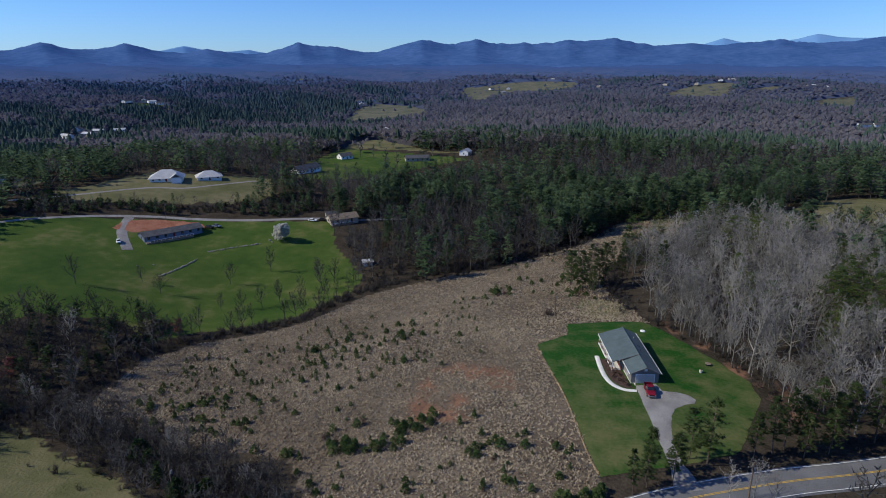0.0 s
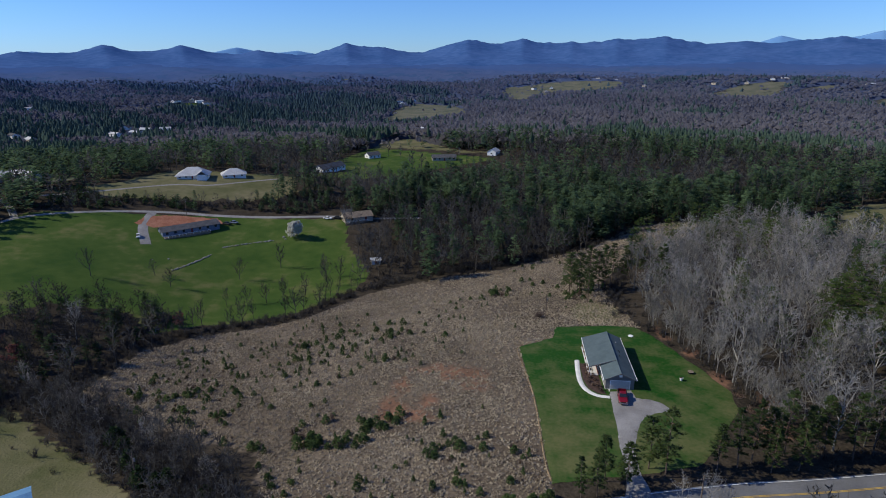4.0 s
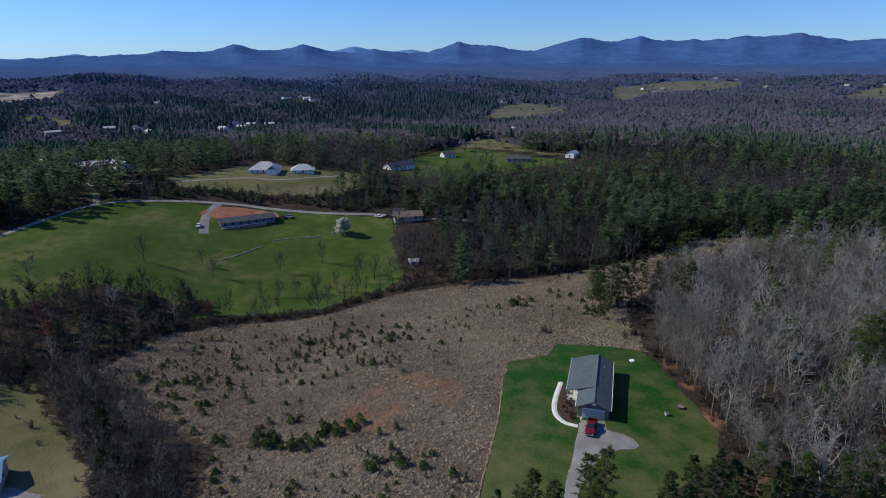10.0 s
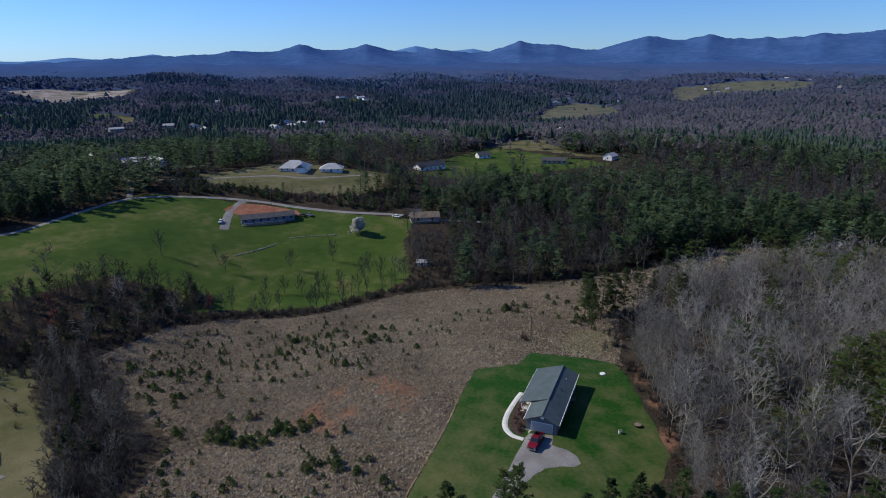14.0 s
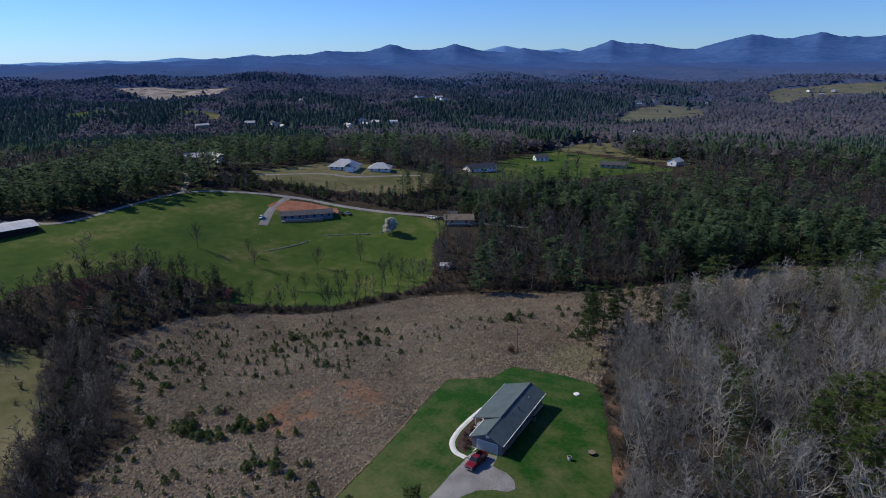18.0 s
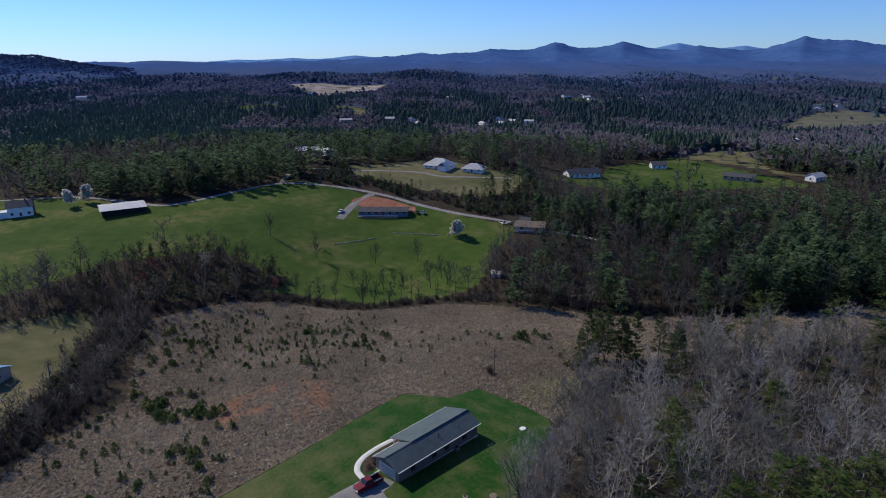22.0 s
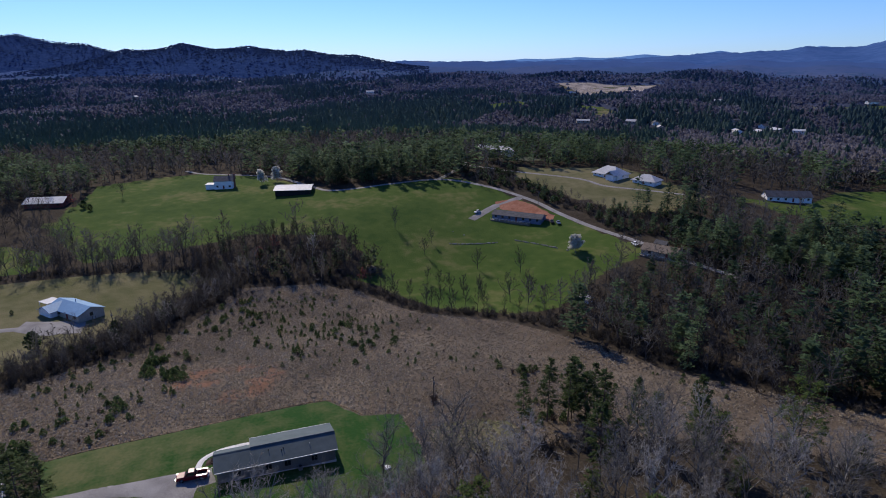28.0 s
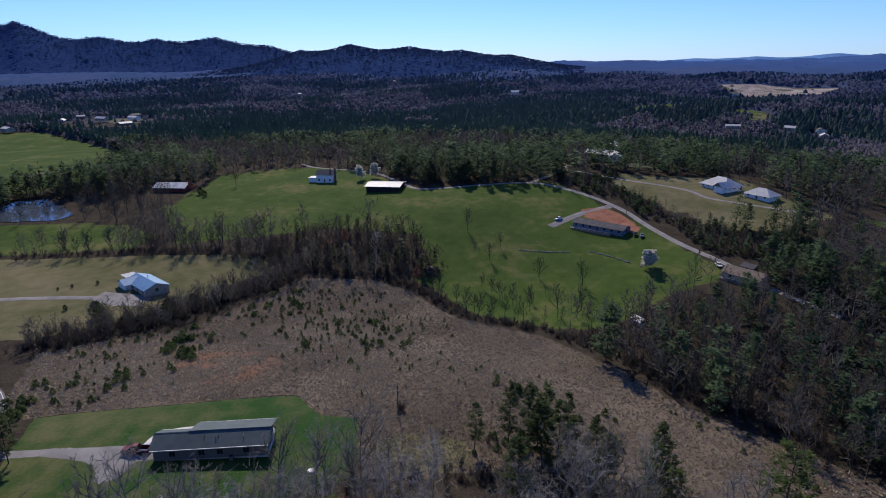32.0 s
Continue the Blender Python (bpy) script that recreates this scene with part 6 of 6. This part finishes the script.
# ---- utility poles ----
def utility_pole(x, y, H, arms=True, rot=0):
    e = empty("utility_pole", pose(x, y, gz(x, y), 0, 0, rot), "weathered wooden utility pole", "pole", "utility poles")
    part("shaft", cyl((0, 0, -0.5), (0, 0, H), 0.16, 0.11, 8), M_POLE, e)
    if arms:
        part("crossarm", box(-1.1, 1.1, -0.06, 0.06, H - 0.9, H - 0.76), M_POLE, e)
        for k in (-1.0, -0.4, 0.4, 1.0):
            part("insulator", cyl((k, 0, H - 0.76), (k, 0, H - 0.6), 0.05, 0.04, 6), M_STONE, e)
    part("transformer", cyl((0.3, 0, H - 1.9), (0.3, 0, H - 1.2), 0.22, 0.22, 10), M_SIDING, e)
    return e


utility_pole(34.6, 177, 7.6, False)
utility_pole(-139.5, 302, 9.5, True, 40)
utility_pole(52, 88.2, 9.0, True, 12)
utility_pole(-52, 100, 8.5, False)
tb = new("thicket", soup_mesh("thicket", twiggy(2.6, 1.8, 90, 0.04), [M_DRYBUSH]))
tb.matrix_world = pose(32.6, 177.8, gz(32.6, 177.8))
tagged(tb, "leafless brown thicket at the foot of a pole", "bush")

# ---- stone rows and rocks in the pasture ----
random.seed(61)
rocks = []
for k in range(4):
    bm = bmesh.new()
    bmesh.ops.create_icosphere(bm, subdivisions=1, radius=0.5)
    for v in bm.verts:
        v.co = Vector((v.co.x * 1.3, v.co.y, v.co.z * 0.75)) * random.uniform(0.75, 1.2)
    rocks.append(bm)
rock_meshes = []
for bm in rocks:
    me = bpy.data.meshes.new("stone")
    bm.to_mesh(me)
    bm.free()
    me.materials.append(M_STONE)
    rock_meshes.append(me)
for line in ([(-117, 241), (-114, 250), (-110, 263)], [(-108, 272), (-98, 279), (-88, 283.5)]):
    e = empty("stone_row", pose(line[0][0], line[0][1], gz(*line[0])), "low row of loose field stones in the grass", "stone row", "stone rows")
    L = smooth_line([(a, b, 0) for a, b in line], 12)
    for q in L:
        o = new("stone", random.choice(rock_meshes))
        o.parent = e
        x, y = q.x + random.uniform(-0.3, 0.3), q.y + random.uniform(-0.3, 0.3)
        s = random.uniform(0.7, 1.3)
        o.matrix_basis = Matrix.Translation((x - line[0][0], y - line[0][1], gz(x, y) - gz(*line[0]) + 0.1)) @ pose(0, 0, 0, 0, 0, random.uniform(0, 360)) @ Matrix.Diagonal((s, s, s, 1))
for x, y, s in ((-124, 251, 1.0), (-129, 247, 0.7), (-84, 288, 1.6), (-82.5, 286, 1.2)):
    o = new("boulder", random.choice(rock_meshes))
    o.matrix_world = pose(x, y, gz(x, y) + 0.1) @ Matrix.Diagonal((s, s, s, 1))
    tagged(o, "grey boulder lying in the pasture", "boulder")


# ---- other houses and barns ----
def building(name, x, y, L, W, H, rise, rot, wall_mat, roof_mat, label, category="house", hip=False, over=0.5, wins=3, chimney=False, porch=0.0, sunk=0.6, group="", base=None, door=True):
    """A house: long side along its own x. Walls, gables or hips, roof slopes, windows, door, chimney, porch."""
    z = base if base is not None else gz(x, y)
    e = empty(name, pose(x, y, z, 0, 0, rot), label, category, group)
    l, w = L / 2, W / 2
    part("wall", box(-l, l, -w, -w + 0.2, -sunk, H), wall_mat, e)
    part("wall", box(-l, l, w - 0.2, w, -sunk, H), wall_mat, e)
    part("wall", box(-l, -l + 0.2, -w + 0.202, w - 0.202, -sunk, H), wall_mat, e)
    part("wall", box(l - 0.2, l, -w + 0.202, w - 0.202, -sunk, H), wall_mat, e)
    lo, wo = l + over, w + over
    zb = H - rise * over / w
    if hip:
        k = max(l - w, 0.5)
        for s in (-1, 1):
            slope("roof_slope", [(-lo, s * wo, zb), (lo, s * wo, zb), (k, 0, H + rise), (-k, 0, H + rise)], roof_mat, e)
            slope("roof_hip", [(s * lo, -wo, zb), (s * lo, wo, zb), (s * k, 0, H + rise)], roof_mat, e)
    else:
        for s in (-1, 1):
            slope("roof_slope", [(-lo, s * wo, zb), (lo, s * wo, zb), (lo, 0, H + rise), (-lo, 0, H + rise)], roof_mat, e)
            part("gable", prism([(s * (l - 0.02), -w + 0.01, H - 0.01), (s * (l - 0.02), w - 0.01, H - 0.01), (s * (l - 0.02), 0, H + rise - 0.15)], (-s * 0.15, 0, 0)), wall_mat, e)
    for k in range(wins):
        xx = -l + L * (k + 0.5) / wins
        for f, yy in (("y-", -w), ("y+", w)):
            if door and k == wins // 2 and f == "y-":
                part("door", box(xx - 0.5, xx + 0.5, -w - 0.05, -w - 0.004, 0.1, 2.15), M_REDWALL, e, "dark front door")
            else:
                part("window", box(xx - 0.6, xx + 0.6, yy + (-0.04 if f == "y-" else 0.004), yy + (-0.004 if f == "y-" else 0.04), 1.0, min(2.2, H - 0.3)), M_GLASS, e, "dark window")
    if wins:
        for s in (-1, 1):
            part("window", box(s * (l + 0.004), s * (l + 0.04), -0.6, 0.6, 1.0, min(2.2, H - 0.3)), M_GLASS, e, "dark window")
    if chimney:
        part("chimney", box(l * 0.5 - 0.4, l * 0.5 + 0.4, -0.3, 0.3, H, H + rise + 0.9), M_BRICK, e, "brick chimney")
    if porch:
        part("deck", box(-l, l * 0.6, -w - porch, -w - 0.01, -sunk, 0.05), M_WOOD, e, "wooden deck")
        part("deck_rail", box(-l, l * 0.6, -w - porch, -w - porch + 0.06, 0.8, 0.9), M_WHITE, e, "white deck rail")
        n = int(L * 0.8 / 1.6)
        for k in range(n + 1):
            xx = -l + 0.05 + (L * 0.8 - 0.1) * k / n
            part("rail_post", box(xx - 0.05, xx + 0.05, -w - porch, -w - porch + 0.07, 0.05, 0.8), M_WHITE, e)
    return e


# house with the blue roof
BLUE_X, BLUE_Y = -74.0, 86.0
bh = building("blue_roof_house", BLUE_X, BLUE_Y, 17, 9, 2.6, 1.7, 41, M_TANWALL, M_BLUEROOF, "low house with a blue metal roof beside bare trees", wins=4, chimney=False)
part("wing_wall", box(-9.0, -2.8, -7.2, -4.76, -0.6, 2.5), M_WHITE, bh, "white front wing")
for s in (-1, 1):
    slope("wing_roof", [(-5.9, -7.6, 4.1), (-5.9 + s * 3.7, -7.6, 2.4), (-5.9 + s * 3.7, -0.8, 2.4), (-5.9, -0.8, 4.1)], M_BLUEROOF, bh, "blue roof of the front wing")
part("wing_gable", prism([(-8.9, -7.15, 2.5), (-2.9, -7.15, 2.5), (-5.9, -7.15, 3.95)], (0, 0.12, 0)), M_WHITE, bh)
part("roof_step", box(1.6, 1.8, -4.9, 0.0, 2.5, 2.62), M_DARKROOF, bh)
part("chimney_pipe", cyl((-1, 1.0, 3.6), (-1, 1.0, 5.0), 0.15, 0.15, 8), M_TINROOF, bh, "tin flue")
carp = empty("carport_awning", pose(-82, 77, gz(-82, 77), 0, 0, 41), "bright white awning beside the blue-roofed house", "awning")
part("awning_roof", box(-2.6, 2.6, -2.5, 2.5, 2.5, 2.62), M_TINROOF, carp)
for a in (-2.4, 2.4):
    for b in (-2.3, 2.3):
        part("awning_post", box(a - 0.06, a + 0.06, b - 0.06, b + 0.06, -0.4, 2.5), M_WHITE, carp)

# pasture: long house by the clay bank, farmhouse, barns
building("long_house", -130.5, 285.5, 27, 8.5, 2.6, 1.5, 43, M_BLUEWALL, M_DARKROOF, "long slate-blue ranch house with a wooden deck by a clay bank", wins=7, porch=2.6, base=gz(-128, 283) + 0.5, sunk=2.0)
fh = building("farmhouse", -250, 142, 11, 8, 5.2, 2.4, 75, M_WHITE, M_DARKROOF, "white two-storey farmhouse with a dark gable roof", wins=3, chimney=True)
part("side_wing", box(-11, -5.52, -3, 3, -0.6, 2.6), M_WHITE, fh, "white single-storey wing")
part("wing_roof", box(-11.3, -5.53, -3.4, 3.4, 2.62, 2.8), M_TINROOF, fh, "pale flat wing roof")
part("chimney", box(5.52, 6.4, -0.6, 0.6, -0.6, 9.0), M_BRICK, fh, "tall brick chimney")
# closed walls painted black in place of the shade inside its open sides
building("open_barn", -217, 180, 20, 16, 3.0, 1.0, 75, M_BLACK, M_TINROOF, "wide barn with a pale tin roof in the pasture, black walls standing in for shaded open sides", "barn", wins=0, over=1.0, door=False)
building("red_barn", -247, 46, 20, 12, 2.8, 2.2, 78, M_REDWALL, M_TINROOF, "red-walled barn with a shiny tin roof among trees", "barn", wins=4, over=0.8)
# white houses on the rise
w1 = building("white_house", -166, 368, 18, 12, 2.7, 3.8, 18, M_WHITE, M_GREYROOF, "white house with a pale grey hipped roof on a rise", hip=True, wins=5, over=1.0, base=gz(-166, 366), sunk=1.5)
part("front_wing", box(3.0, 8.6, -9.2, -6.02, -1.5, 2.7), M_WHITE, w1, "white front wing")
for s in (-1, 1):
    slope("wing_roof", [(5.8, -9.8, 5.0), (5.8 + s * 3.5, -9.8, 2.5), (5.8 + s * 3.5, -1.5, 2.5), (5.8, -1.5, 5.0)], M_GREYROOF, w1, "pale grey wing roof")
building("white_garage", -145, 379, 14, 9.5, 2.6, 2.8, 25, M_WHITE, M_GREYROOF, "white outbuilding with a pale grey hipped roof", "garage", hip=True, wins=3, over=0.9, base=gz(-145, 377), sunk=1.5)
building("grey_roof_house", -99, 440, 24, 9, 3.0, 2.6, 62, M_WHITE, M_DARKROOF, "white house with a long dark roof at the wood edge", wins=6)
building("cottage", -53, 315, 15, 8, 2.6, 2.0, 30, M_TANWALL, M_WOOD, "small tan cottage with a brown roof by the lane", wins=2, porch=1.5)
building("garden_shed", -60, 321, 5, 4, 2.2, 1.0, 25, M_TANWALL, M_DARKROOF, "small tan shed by the lane", "shed", wins=1)
building("garden_shed", -34, 264.5, 4, 3, 2.0, 0.8, 20, M_WHITE, M_TINROOF, "small white shed behind the hedge trees", "shed", wins=1)
building("garden_shed", -100, 196, 3.6, 3, 2.1, 0.8, 15, M_WOOD, M_WOOD, "small weathered shed in the grove", "shed", wins=1)
building("garden_shed", 134, 316, 9, 6, 2.6, 1.5, 20, M_SIDING, M_GREYROOF, "grey outbuilding in a clearing beyond the wood", "shed", wins=2)
building("white_house", -176, 770, 13, 9, 4.5, 2.8, 25, M_WHITE, M_DARKROOF, "white gabled farmhouse in the far clearing", wins=3)
building("white_house", -163, 776, 8, 7, 4.0, 2.2, 115, M_WHITE, M_DARKROOF, "white gabled farmhouse in the far clearing", wins=2)
building("white_house", 20, 549, 11, 8, 3.4, 2.2, 70, M_WHITE, M_GREYROOF, "white cottage among pines", wins=3)
building("grey_roof_house", -22, 524, 20, 9, 2.8, 2.0, 10, M_TANWALL, M_DARKROOF, "low dark-roofed house by a green clearing", wins=5)
building("grey_roof_house", -84, 528, 11, 8, 3.0, 2.2, 40, M_WHITE, M_DARKROOF, "small white house with a dark roof by a lawn", wins=3)
building("grey_roof_house", -58, 752, 12, 8, 3.4, 2.2, 30, M_WHITE, M_DARKROOF, "white house among far trees", wins=3)
# houses scattered over the valley
random.seed(71)
for i, (x, y) in enumerate(FAR_HOUSES):
    wm = random.choice((M_WHITE, M_WHITE, M_TANWALL, M_SIDING))
    rm = random.choice((M_GREYROOF, M_DARKROOF, M_TINROOF, M_GREYROOF))
    building("valley_house", x, y, random.uniform(12, 20), random.uniform(8, 10), 3.2, random.uniform(1.6, 2.6), random.uniform(0, 180), wm, rm,
             "small %s house far across the valley" % {M_WHITE: "white", M_TANWALL: "tan", M_SIDING: "grey"}[wm], wins=3, group="houses across the valley", base=gz(x, y) + 3)


# ---- parked cars by the long house and the lane ----
def car(x, y, rot, paint, label):
    e = empty("parked_car", pose(x, y, gz(x, y) + 0.12, 0, 0, rot), label, "car", "parked cars")
    part("body", loft([(-2.2, sect(0.8, 0.35, 0.75)), (-2.0, sect(0.88, 0.3, 0.85)), (2.0, sect(0.88, 0.3, 0.9)), (2.2, sect(0.82, 0.35, 0.8))]), paint, e)
    part("cabin", loft([(-1.1, sect(0.8, 0.8, 0.9, 0.03)), (-0.4, sect(0.66, 0.85, 1.42)), (1.1, sect(0.66, 0.85, 1.42)), (1.8, sect(0.78, 0.8, 0.92, 0.03))]), M_GLASS, e, "dark glazed cabin")
    part("roof", box(-0.64, 0.64, -0.4, 1.1, 1.425, 1.46), paint, e)
    for s in (-1, 1):
        for yy in (-1.35, 1.35):
            part("wheel", cyl((s * 0.7, yy, 0.32), (s * 0.9, yy, 0.32), 0.32, 0.32, 12), M_RUBBER, e)
    return e


car(-116.5, 297.5, 70, M_BLACK, "black car parked by the long house")
car(-113.5, 299.5, 70, M_BLUEWALL, "dark blue car parked by the long house")
car(-68, 312.5, 80, M_WHITE, "white car parked by the lane")
car(-63, 314, 85, M_BLACK, "dark car parked by the lane")
car(-147, 268.5, 30, M_WHITE, "white car parked beside the deck")
